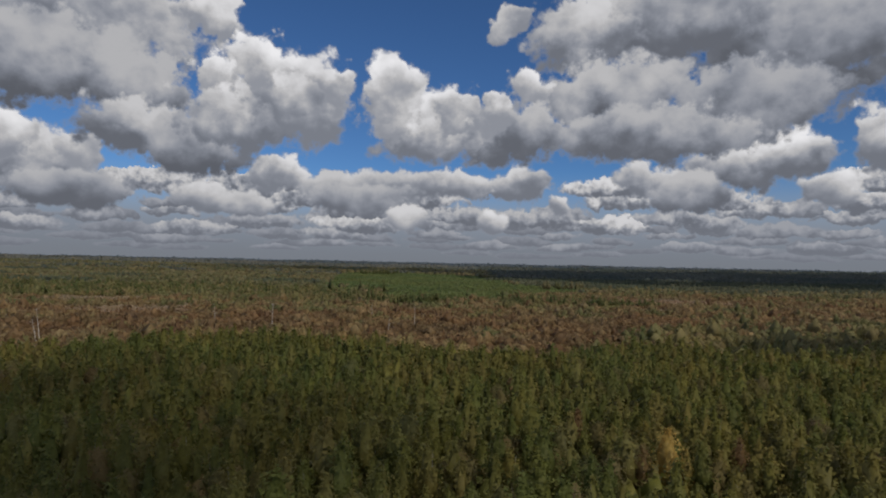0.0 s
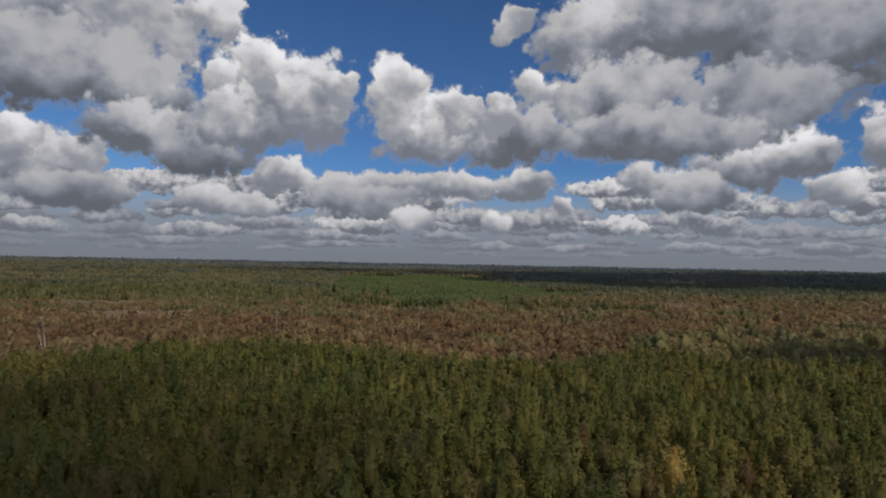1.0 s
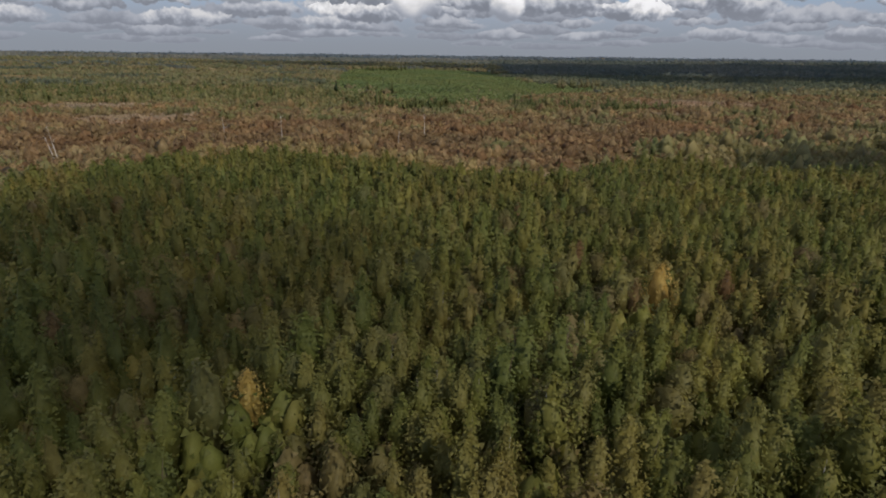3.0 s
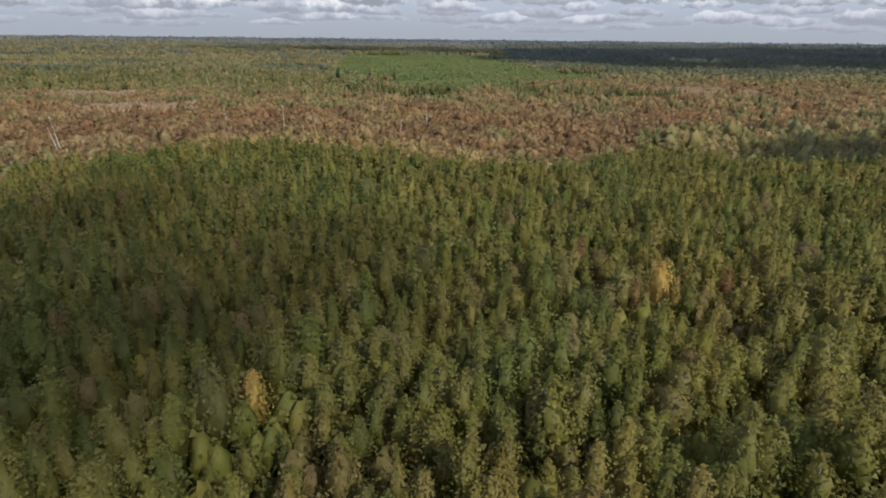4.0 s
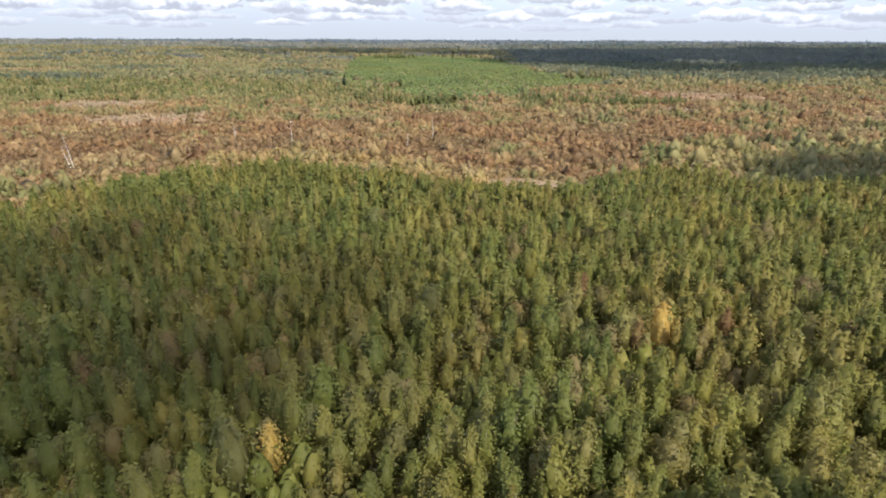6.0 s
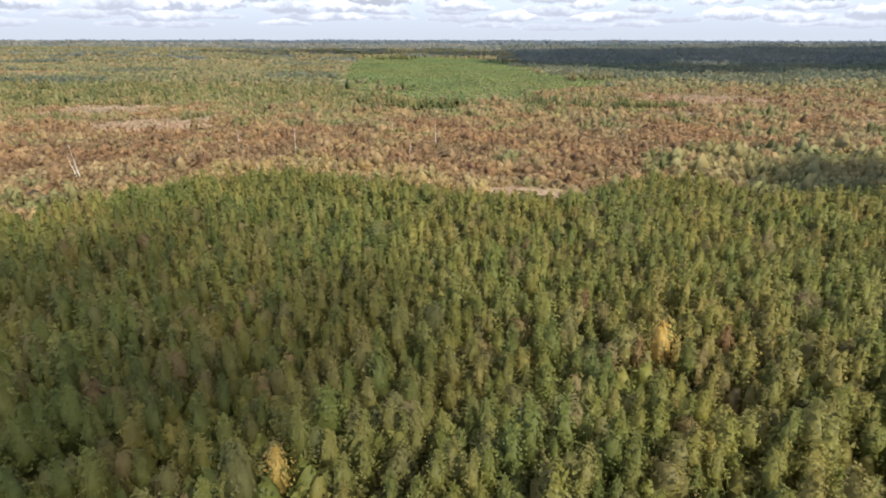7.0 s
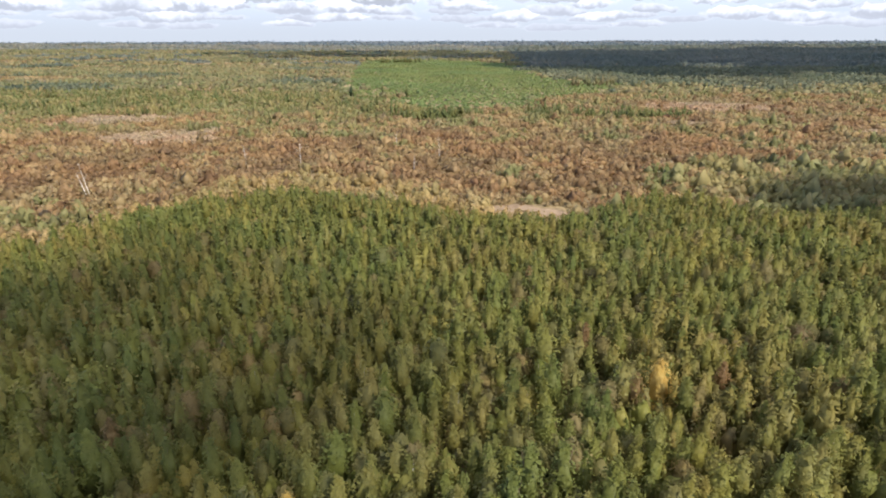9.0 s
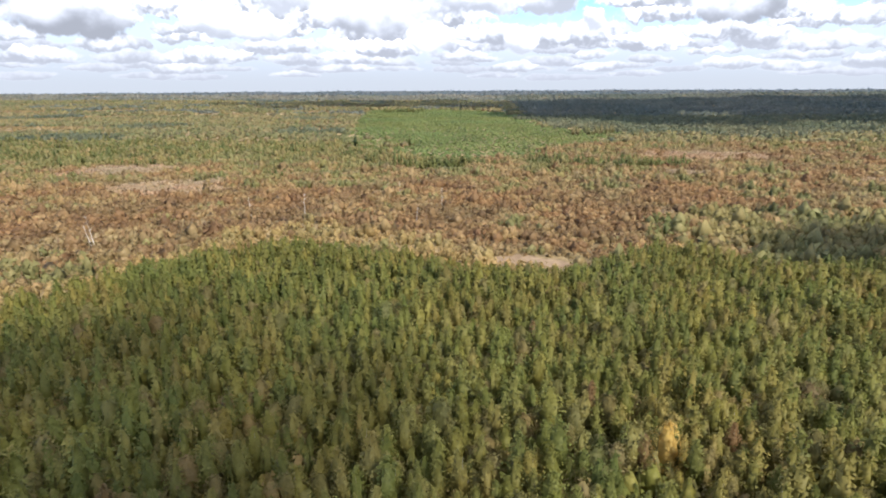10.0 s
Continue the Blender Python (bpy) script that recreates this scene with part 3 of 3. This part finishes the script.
def template(kind, seed, leaves, size, shape=None, h=None, w=None, low=None, rings=5, segs=6):
    """A crown alone, for massed plants."""
    sh, hh, ww, _, lo, _ = SHAPES.get(kind, ("round", 3.0, 3.0, 0.5, 0.1, None))
    sh, hh, ww, lo = shape or sh, h or hh, w or ww, lo if low is None else low
    return crown(np.random.default_rng(seed), sh, leaves, size, hh, ww, lo * hh, rings, segs)


def mass(name, label, category, mat, templates, x, y, scale, tint, zs=None):
    """Plants in one sheet: each place takes one of the templates, turned and scaled."""
    if not len(x):
        return None
    which = RNG.integers(0, len(templates), len(x))
    vs, ts, ns, fs_, base = [], [], [], [], 0
    for k, (tpl, face, nor) in enumerate(templates):
        s = np.flatnonzero(which == k)
        if not len(s):
            continue
        a = RNG.uniform(0, 6.283, len(s))
        ca, sa = np.cos(a)[:, None], np.sin(a)[:, None]
        sc = scale[s][:, None]
        tall = sc * (1 if zs is None else zs[s][:, None])
        px, py, pz = tpl[:, 0][None], tpl[:, 1][None], tpl[:, 2][None]
        v = np.stack([x[s][:, None] + (px * ca - py * sa) * sc, y[s][:, None] + (px * sa + py * ca) * sc,
                      ground_z(x[s], y[s])[:, None] - 0.05 + pz * tall], -1)
        vs.append(v.reshape(-1, 3))
        fs_.append((face[None] + (base + np.arange(len(s)) * len(tpl))[:, None, None]).reshape(-1, 3))
        base += len(s) * len(tpl)
        ts.append(np.repeat(tint[s], len(tpl)))
        mx, my, mz = nor[:, 0][None], nor[:, 1][None], nor[:, 2][None]
        ns.append(np.stack([mx * ca - my * sa, mx * sa + my * ca, mz + 0 * ca], -1).reshape(-1, 3))
    v, t = np.concatenate(vs), np.concatenate(ts)
    ob = new(name, mesh_from(name, v, np.concatenate(fs_), mat, t, normals=np.concatenate(ns)))
    return tagged(ob, label, category, kind="stuff")


def scatter(x0, x1, y0, y1, pitch, jitter=0.42):
    """Places on a jittered grid."""
    nx, ny = int((x1 - x0) / pitch) + 1, int((y1 - y0) / pitch) + 1
    i, j = np.meshgrid(np.arange(nx), np.arange(ny), indexing="ij")
    x = x0 + (i + 0.5 * (j % 2) + RNG.uniform(-jitter, jitter, i.shape)) * pitch
    y = y0 + (j + RNG.uniform(-jitter, jitter, i.shape)) * pitch
    return x.ravel(), y.ravel()


# ---- the near forest ----
EDGE_X = [-420, -230, -150, -134, -121, -108, -77, -48, -20, 0, 33, 52, 75, 101, 150, 230, 420]
EDGE_Y = [-40, 40, 108, 137, 156, 186, 213, 205, 195, 185, 186, 204, 213, 192, 196, 215, 235]


def forest_edge(x, y):
    return np.interp(x, EDGE_X, EDGE_Y) + 3.5 * wave(x, y, 34, 11)


def gaps(x, y):
    """True where the forest opens: dark slots between trees and the bare hole."""
    shut = np.zeros(len(x), bool)
    for cx, cy, a, b in ((-45, 75, 1.6, 5), (-39, 84, 1.8, 4.5), (47.5, 59.5, 4.5, 3.2), (-18, 77, 1.5, 4), (-55, 68, 1.4, 4.5), (38, 72, 1.8, 3.6),
                         (16, 84, 1.4, 4), (-27, 112, 2.2, 3), (69, 104, 2.6, 4), (8, 55, 1.6, 3.5), (-8, 90, 1.3, 3.5), (58, 90, 1.6, 4)):
        shut |= ((x - cx) / a) ** 2 + ((y - cy) / b) ** 2 < 1
    return shut


# single trees that stand out by their colour: place, form, leaf, height, width
SINGLE = (
    (31.2, 83.0, "birch", "gold", 11.0, 5.8, "golden-yellow autumn birch taller than its neighbours"),
    (27.6, 82.5, "birch", "rusty", 8.8, 3.2, "thin orange-brown birch beside a golden one"),
    (-21.3, 53.5, "birch", "gold", 8.8, 4.2, "small golden-yellow birch among green trees"),
    (21.7, 97.8, "birch", "rusty", 9.8, 3.2, "rust-coloured birch with thinning leaves"),
    (-51.5, 66.0, "birch", "rusty", 8.4, 3.2, "rusty-brown birch in a shaded stand"),
    (59.5, 63.0, "oak", "gold", 7.4, 4.6, "yellow-orange autumn tree at a bare hole"),
    (64.5, 103.5, "oak", "rusty", 7.4, 6.2, "broad russet tree with dry leaves"),
    (13.5, 126.5, "birch", "rusty", 9.0, 3.8, "faded orange birch among green crowns"),
    (43.0, 87.0, "birch", "rusty", 8.8, 3.4, "orange-brown birch among green crowns"),
    (9.7, 66.0, "oak", "oak", 7.2, 6.6, "broad dull olive-tan tree with a domed crown"),
    (24.5, 56.0, "oak", "oak", 7.0, 7.0, "wide grey-olive bush-like tree with a domed crown"),
    (-7.0, 57.0, "oak", "oak", 6.6, 6.0, "low wide olive-green tree with a domed crown"),
    (-1.0, 125.8, "aspen", "aspen", 9.5, 4.6, "pale yellow-green aspen taller than its neighbours"),
    (50.4, 121.0, "aspen", "aspen", 10.0, 4.4, "light green aspen rising over the canopy"))


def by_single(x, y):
    """True close round the single trees, reaching farther on the camera's side to keep them in view."""
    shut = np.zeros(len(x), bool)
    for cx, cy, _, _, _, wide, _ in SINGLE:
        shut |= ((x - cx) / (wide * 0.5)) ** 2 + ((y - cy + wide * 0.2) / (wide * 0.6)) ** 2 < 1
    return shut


fx, fy = scatter(-260, 260, -30, 240, 2.8)
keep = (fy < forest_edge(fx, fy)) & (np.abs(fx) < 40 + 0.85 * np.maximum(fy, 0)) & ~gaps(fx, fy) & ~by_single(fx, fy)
keep &= RNG.uniform(0, 1, len(fx)) > 0.05
keep &= ((fx - 21) / 18) ** 2 + ((fy - 203) / 12) ** 2 > 1
fx, fy = fx[keep], fy[keep]
# species in stands: green pines left and far, birch and oak mixed in elsewhere
lot = RNG.uniform(0, 1, len(fx))
stand = wave(fx, fy, 55, 21)
piney = np.clip(0.26 + 0.16 * stand + 0.45 * step(fy, 120, 175) * step(-fx, -90, 10) + 0.15 * step(-fx, 20, 60), 0.05, 0.92)
birchy = np.clip(0.28 - 0.12 * stand, 0.1, 0.5)
species = np.where(lot < piney, 0, np.where(lot < piney + (1 - piney) * birchy / 0.6, 1, np.where(RNG.uniform(0, 1, len(fx)) < 0.62, 2, 3)))
low_growth = np.zeros(len(fx), bool)          # trees kept shorter on the camera's side of the golden ones, to show them
for cx, cy, _, dress, _, wide, _ in SINGLE:
    low_growth |= (np.hypot(fx - cx + math.copysign(3.0, cx), fy - cy + 7.5) < 6.5) & (dress == "gold")
tree_scale = np.where(low_growth, 0.62, 1.0) * np.clip(RNG.normal(0.98, 0.17, len(fx)) + 0.07 * wave(fx, fy, 18, 23), 0.55, 1.35) * (1 - np.where(fx < 45, 0.45, 0.25) * step(fy - forest_edge(fx, fy), -20, 0))
KINDS = ["pine", "birch", "aspen", "oak"]
span = np.hypot(fx, fy + 6)
shown = (np.abs(fx - 1) < 10 + 0.82 * (fy + 22)) & (fy > 22)
for k, kind in enumerate(KINDS):
    mine = np.flatnonzero(species == k)
    order = mine[np.argsort(np.where(shown[mine], span[mine], 9e9))]
    near, rest = order[:280], order[280:]
    group = f"{kind} trees of the near forest"
    protos = [build_tree(kind, 100 * k + j, group=group) for j in range(6)]
    for j, i in enumerate(near):
        z = float(ground_z(fx[i:i + 1], fy[i:i + 1])[0])
        s = float(tree_scale[i])
        m = Matrix.LocRotScale((float(fx[i]), float(fy[i]), z - 0.03), Euler((RNG.normal(0, 0.035), RNG.normal(0, 0.035), RNG.uniform(0, 6.283))),
                               (s * RNG.uniform(0.88, 1.12), s * RNG.uniform(0.88, 1.12), s))
        if j < 6:
            protos[j].matrix_basis = m
        else:
            copy_thing(protos[j % 6], m)
    mid = rest[(fy[rest] > -30) & (fy[rest] < 150) & (np.abs(fx[rest]) < 200)]
    far = np.setdiff1d(rest, mid)
    for these, leaves, size in ((mid, 160, 0.45), (far, 72, 0.66)):
        mass(f"{kind}_forest", f"massed young {kind} trees of the forest", "trees", leaf_many[kind],
             [template(kind, 900 + 10 * k + j, leaves, size) for j in range(5)], fx[these], fy[these], tree_scale[these],
             RNG.uniform(0, 1, len(these)))

# the understorey that closes the gaps between the trees
ux, uy = scatter(-230, 230, 12, 235, 3.3)
ok = (np.abs(ux) < 22 + 0.85 * uy) & (uy < forest_edge(ux, uy) - 2) & ~gaps(ux, uy)
ok &= ((ux - 21) / 18) ** 2 + ((uy - 203) / 12) ** 2 > 1
ux, uy = ux[ok], uy[ok]
fresh = wave(ux, uy, 40, 25) > 0.1
for pick, kind, words in ((fresh, "aspen", "dense green understorey of saplings between the trees"), (~fresh, "oak", "low olive-brown undergrowth between the trees")):
    mass("undergrowth", words, "undergrowth", leaf_many[kind], [template("", 1100 + j, 46, 0.55, "round", 5.3, 4.6, 0.02, 4, 6) for j in range(5)],
         ux[pick], uy[pick], np.clip(RNG.normal(1.0, 0.16, pick.sum()), 0.6, 1.3), RNG.uniform(0, 1, pick.sum()))

for j, (x, y, kind, mt, high, wide, words) in enumerate(SINGLE):
    b = build_tree(kind, 500 + j, 950, leaf[mt], label=words, high=high, wide=wide)
    b.matrix_basis = pose(x, y, float(ground_z(np.array([x]), np.array([y]))[0]) - 0.03, 0, 0, 40 * j)


# ---- dead trees in the scrub ----
def dead_tree(x, y, high, lean, turn, limbs, seed):
    root = tagged(new("dead_tree"), "bare bleached dead birch trunk standing in brown scrub", "dead tree", "dead trees in the scrub")
    r = np.random.default_rng(seed)
    tk = new("trunk", trunk_mesh(r, "trunk", high, 0.17, 0, 0, BARK_DEAD, sides=7, bend=0.015))
    tk.parent = root
    for _ in range(limbs):
        t, a = r.uniform(0.4, 0.95), r.uniform(0, 6.283)
        ln = high * 0.2 * (1.15 - t) + 0.5
        v, f = tube([Vector((math.cos(a) * ln * q, math.sin(a) * ln * q, high * t + ln * 0.8 * q)) for q in (0, 0.55, 1)], [0.07, 0.045, 0.015], 5)
        br = new("branch", mesh_from("branch", np.array(v), np.array(f), BARK_DEAD, smooth=True))
        br.parent = root
    root.matrix_basis = pose(x, y, float(ground_z(np.array([x]), np.array([y]))[0]) - 0.1, 0, lean, turn)
    return root


for j, (x, y, high, lean) in enumerate(((-156, 213, 14.5, -8), (-158, 214, 10, -14), (-85.5, 267, 13.5, 1), (-20.6, 298, 13, 0), (-113, 268, 12, -3),
                                        (-30, 262, 9, 2), (-48, 330, 9, 1))):
    dead_tree(x, y, high, lean, 0 if lean else 50 * j, 5, 700 + j)

# ---- scrub and heath beyond the forest ----
sx, sy = scatter(-620, 620, 60, 660, 4.15)
past = (sy > forest_edge(sx, sy) + 1.0) & (np.abs(sx) < 55 + 0.85 * sy)
past &= ((sx - 20) / 16) ** 2 + ((sy - 202) / 9) ** 2 > 1
past &= np.abs((sy - 206) - (sx + 187) * 0.8) + 4 * (sx > -160) > 3.2


def in_field(x, y):
    """The bright young plantation: narrow near by, wide far off."""
    w = 24 * wave(x, y, 120, 33) + 9 * wave(x, y, 30, 34) + 12 * wave(x, y, 9, 35)
    left = np.interp(y, [490, 560, 800, 1340, 1680], [-60, -110, -175, -300, -300])
    right = np.interp(y, [490, 560, 700, 800, 900, 1450, 1680], [-10, 60, 150, 190, 120, 70, -120])
    return (x > left + w) & (x < right + w) & (y > 490 + w * 0.5) & (y < 1680)


past &= ~in_field(sx, sy)
sx, sy = sx[past], sy[past]
off = sy - forest_edge(sx, sy)
big, small = wave(sx, sy, 140, 41), wave(sx, sy, 36, 42)
rnd = RNG.uniform(-1, 1, len(sx))
heath = np.zeros(len(sx), bool)
for cx, cy, a, b in ((-205, 352, 42, 30), (-285, 425, 44, 34), (208, 540, 70, 34), (-330, 330, 26, 14), (150, 430, 20, 14), (95, 285, 9, 10), (280, 400, 30, 16)):
    heath |= ((sx - cx) / a) ** 2 + ((sy - cy) / b) ** 2 + 0.55 * small + 0.35 * rnd < 1
grove = np.zeros(len(sx), bool)
for cx, cy, a, b in ((-42, 455, 28, 17), (122, 470, 48, 12), (-10, 470, 20, 10), (60, 480, 26, 10), (-150, 400, 10, 8), (85, 262, 6, 5), (75, 240, 5, 4)):
    grove |= ((sx - cx) / a) ** 2 + ((sy - cy) / b) ** 2 + 0.5 * rnd < 1
rusty = 0.95 * np.exp(-((sy - 275 - 0.15 * sx) / 75) ** 2) * step(220 - sx, 0, 140) + 0.5 * np.exp(-((sy - 480) / 80) ** 2) * step(sx, 60, 180)
greener = step(sy, 400, 520) * step(-sx, 20, 120) + 1.0 * step(sx, 45, 110) * (1 - step(sy, 230, 330)) + 0.3 * step(-sx, 260, 330)
score = rusty - greener * 0.8 + 0.45 * big + 0.5 * small + 0.3 * rnd
zone = np.where(score > 0.45, 0, np.where(score > -0.1, 1, 2))                    # rust, tan, yellow-green
zone = np.where((greener > 0.5) & (rnd * 0.6 + small > np.where((sx > 0) & (sy < 420), 1.0, 0.55)) & (zone == 2), 4, zone)    # conifers
zone = np.where((off < np.interp(sx, [-240, -120, -40, 20, 30], [46, 44, 38, 24, 2]) + 8 * small) & (rnd < 0.85), 5, zone)   # straw-yellow fringe
zone = np.where(heath, 3, zone)
zone = np.where(grove, 4, zone)
ZONES = (("rust", "rust_scrub", "rust-brown autumn oak scrub", "scrub", "round", 2.3, 6.8, 24, 0.95),
         ("tan", "tan_scrub", "straw and tan coloured birch scrub", "scrub", "round", 2.5, 6.5, 24, 0.9),
         ("yellowgreen", "birch_scrub", "yellow-green young birch scrub", "scrub", "ovoid", 3.2, 6.3, 25, 0.9),
         ("pink", "dry_heath", "pale pinkish dry grass and heath", "grass", "round", 0.9, 5.6, 22, 0.9),
         ("conifer", "conifer_scrub", "young green pines in the scrub", "trees", "cone", 5.2, 4.8, 36, 0.85),
         ("straw", "straw_fringe", "straw-yellow young birches along the forest edge", "trees", "ovoid", 3.4, 5.8, 44, 0.7))
for z, (key, name, label, cat, shape, h, w, n, size) in enumerate(ZONES):
    at = np.flatnonzero(zone == z)
    tpl = [template("", 1200 + 20 * z + j, n, size, shape, h, w, 0.04, 3, 5) for j in range(6)]
    tall = 1 + 0.22 * wave(sx[at], sy[at], 24, 43)
    s = np.clip(RNG.normal(1.0, 0.26, len(at)), 0.45, 1.5) * np.where((off[at] < 14) & (z < 5) & (sx[at] < 45), 0.75, 1.0) * np.where((z == 2) & (sx[at] > 45) & (sy[at] < 290), 1.35, 1.0)
    upright = np.where(RNG.uniform(0, 1, len(at)) < 0.12, RNG.uniform(1.3, 1.9, len(at)), RNG.uniform(0.75, 1.1, len(at)))
    mass(name, label, cat, scrub_leaf[key], tpl, sx[at], sy[at], s * tall, np.clip(0.5 + 0.3 * wave(sx[at], sy[at], 30, 44) + RNG.uniform(-0.3, 0.3, len(at)), 0, 1), zs=upright if key not in ("pink", "straw") else None)

# the bright young plantation, in rows
hx, hy = scatter(-330, 220, 480, 1690, 6.8, 0.3)
ok = in_field(hx, hy)
hx, hy = hx[ok], hy[ok]
tpl = [template("", 1500 + j, 4, 2.2, "round", 1.2, 9.0, 0.02, 3, 5) for j in range(4)]
mass("young_plantation", "bright green young conifer plantation in rows", "trees", scrub_leaf["plantation"], tpl, hx, hy,
     RNG.uniform(0.8, 1.25, len(hx)), RNG.uniform(0, 1, len(hx)))

# the tall lone spruce and the copse in the plantation
lone = build_tree("pine", 640, 420, leaf["spruce"], "spruce_tree", "tall lone dark spruce rising over the scrub", high=14.0, wide=6.5)
lone.matrix_basis = pose(-138, 612, float(ground_z(np.array([-138.0]), np.array([612.0]))[0]))
cx_, cy_ = RNG.uniform(-250, -150, 30), RNG.uniform(1440, 1475, 30)
mass("copse", "dark copse standing in the bright plantation", "trees", scrub_leaf["conifer"],
     [template("", 1600 + j, 40, 2.0, "ovoid", 12, 7, 0.1) for j in range(4)], cx_, cy_, RNG.uniform(0.6, 1.1, 30), RNG.uniform(0, 1, 30))

px0, py0 = RNG.uniform(118, 185, 26), RNG.uniform(770, 815, 26)
mass("bare_birches", "pale leafless birches at the end of the plantation", "trees", scrub_leaf["farwood"],
     [template("", 1650 + j, 60, 1.2, "ovoid", 11, 6, 0.1) for j in range(4)], px0, py0, RNG.uniform(0.6, 1.1, 26), RNG.uniform(0, 1, 26))

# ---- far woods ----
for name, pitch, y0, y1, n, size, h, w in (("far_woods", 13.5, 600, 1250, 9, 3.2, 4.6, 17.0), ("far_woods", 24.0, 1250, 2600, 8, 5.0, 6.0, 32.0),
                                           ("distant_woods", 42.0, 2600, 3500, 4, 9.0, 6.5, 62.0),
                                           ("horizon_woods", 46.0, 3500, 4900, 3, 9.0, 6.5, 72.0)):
    wx, wy = scatter(-4300, 4300, y0, y1, pitch)
    ok = (np.abs(wx) < 60 + 0.9 * wy) & ~in_field(wx, wy) & (np.hypot(wx, wy) < 4900) & ((wy > 655) | (np.abs(wx) > 600) | in_field(wx, wy - 40))
    wx, wy = wx[ok], wy[ok]
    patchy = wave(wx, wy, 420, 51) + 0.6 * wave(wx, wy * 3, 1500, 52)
    # the right distance takes the dark colours to deepen its cloud shadow
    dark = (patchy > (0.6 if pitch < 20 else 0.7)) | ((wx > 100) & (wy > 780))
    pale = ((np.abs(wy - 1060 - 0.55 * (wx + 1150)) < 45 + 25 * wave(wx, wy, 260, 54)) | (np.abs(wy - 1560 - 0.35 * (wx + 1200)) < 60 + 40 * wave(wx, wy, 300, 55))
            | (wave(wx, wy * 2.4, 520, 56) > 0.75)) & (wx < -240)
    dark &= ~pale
    for pick, key, label in ((dark, "fardark", "far dark conifer woods with cloud shadow toned into the leaf colour"), (~dark & ~pale, "farwood", "far mixed autumn woods"),
                             (pale, "tan", "far pale clearings with dry grass and low scrub")):
        at = np.flatnonzero(pick)
        tpl = [template("", 1700 + j, n, size, "round", h, w, 0.02, 3, 6) for j in range(6)]
        low = np.full(len(at), 0.3 if key == "tan" else 1.0)
        # farther belts take the leaf colours with haze mixed in
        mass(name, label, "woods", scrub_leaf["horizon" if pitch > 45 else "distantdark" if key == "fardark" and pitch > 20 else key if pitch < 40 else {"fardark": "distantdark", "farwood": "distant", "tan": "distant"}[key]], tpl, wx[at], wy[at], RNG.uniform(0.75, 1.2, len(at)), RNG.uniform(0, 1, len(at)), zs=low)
bx, by = scatter(-420, 420, -330, 60, 11.0)
ok = (np.hypot(bx, by) > 60) & ((by < -25) | (np.abs(bx) > 70 + 0.98 * np.maximum(by, 0))) & (np.abs(bx) + by * 0 < 700)
mass("forest_behind", "mixed woods round the clearing edge", "woods", scrub_leaf["farwood"],
     [template("", 1800 + j, 4, 3.2, "round", 7.5, 13, 0.02, 3, 6) for j in range(4)], bx[ok], by[ok], RNG.uniform(0.8, 1.2, ok.sum()), RNG.uniform(0, 1, ok.sum()))


# ---- clouds overhead that shade the land ----
def cloud(sx0, sy0, a, b, turn, height, puffs, seed, lump=1.0):
    """A cumulus whose shadow lies about (sx0, sy0) on the ground, a by b metres wide."""
    r = np.random.default_rng(seed)
    shift = SUN_DIR * (height / SUN_DIR.z)
    bm = bmesh.new()
    for k in range(puffs):
        q, th = math.sqrt(r.uniform(0, 1)), r.uniform(0, 6.283)
        ex, ey = a * q * math.cos(th), b * q * math.sin(th)
        rad = lump * min(a, b) * r.uniform(0.16, 0.34) * (1.15 - 0.5 * q)
        got = bmesh.ops.create_icosphere(bm, subdivisions=2, radius=1.0)["verts"]
        for v in got:
            bump = 1 + 0.16 * noise.noise(v.co * 2.3 + Vector((k * 3.1, 0, 0))) + 0.08 * noise.noise(v.co * 6 + Vector((0, k * 2.7, 0)))
            flat = 0.75 if v.co.z > 0 else 0.18
            v.co = Vector((ex + v.co.x * rad * bump, ey + v.co.y * rad * bump, v.co.z * rad * bump * flat))
    me = bpy.data.meshes.new("cloud")
    bm.to_mesh(me)
    bm.free()
    me.materials.append(CLOUD)
    for p in me.polygons:
        p.use_smooth = True
    ob = tagged(new("cloud", me), "flat-based grey cumulus cloud high over the woods", "cloud", "clouds overhead", "structure")
    ob.matrix_basis = pose(sx0 + shift.x, sy0 + shift.y, height, 0, 0, turn)
    return ob


cloud(1650, 1780, 1600, 1180, 5, 1400, 140, 31)
cloud(-250, 2150, 800, 420, -8, 1400, 50, 32)
cloud(164, 217, 60, 33, 6, 700, 130, 34, 1.2)
cloud(-84, 84, 80, 60, 25, 1400, 175, 33, 0.42)
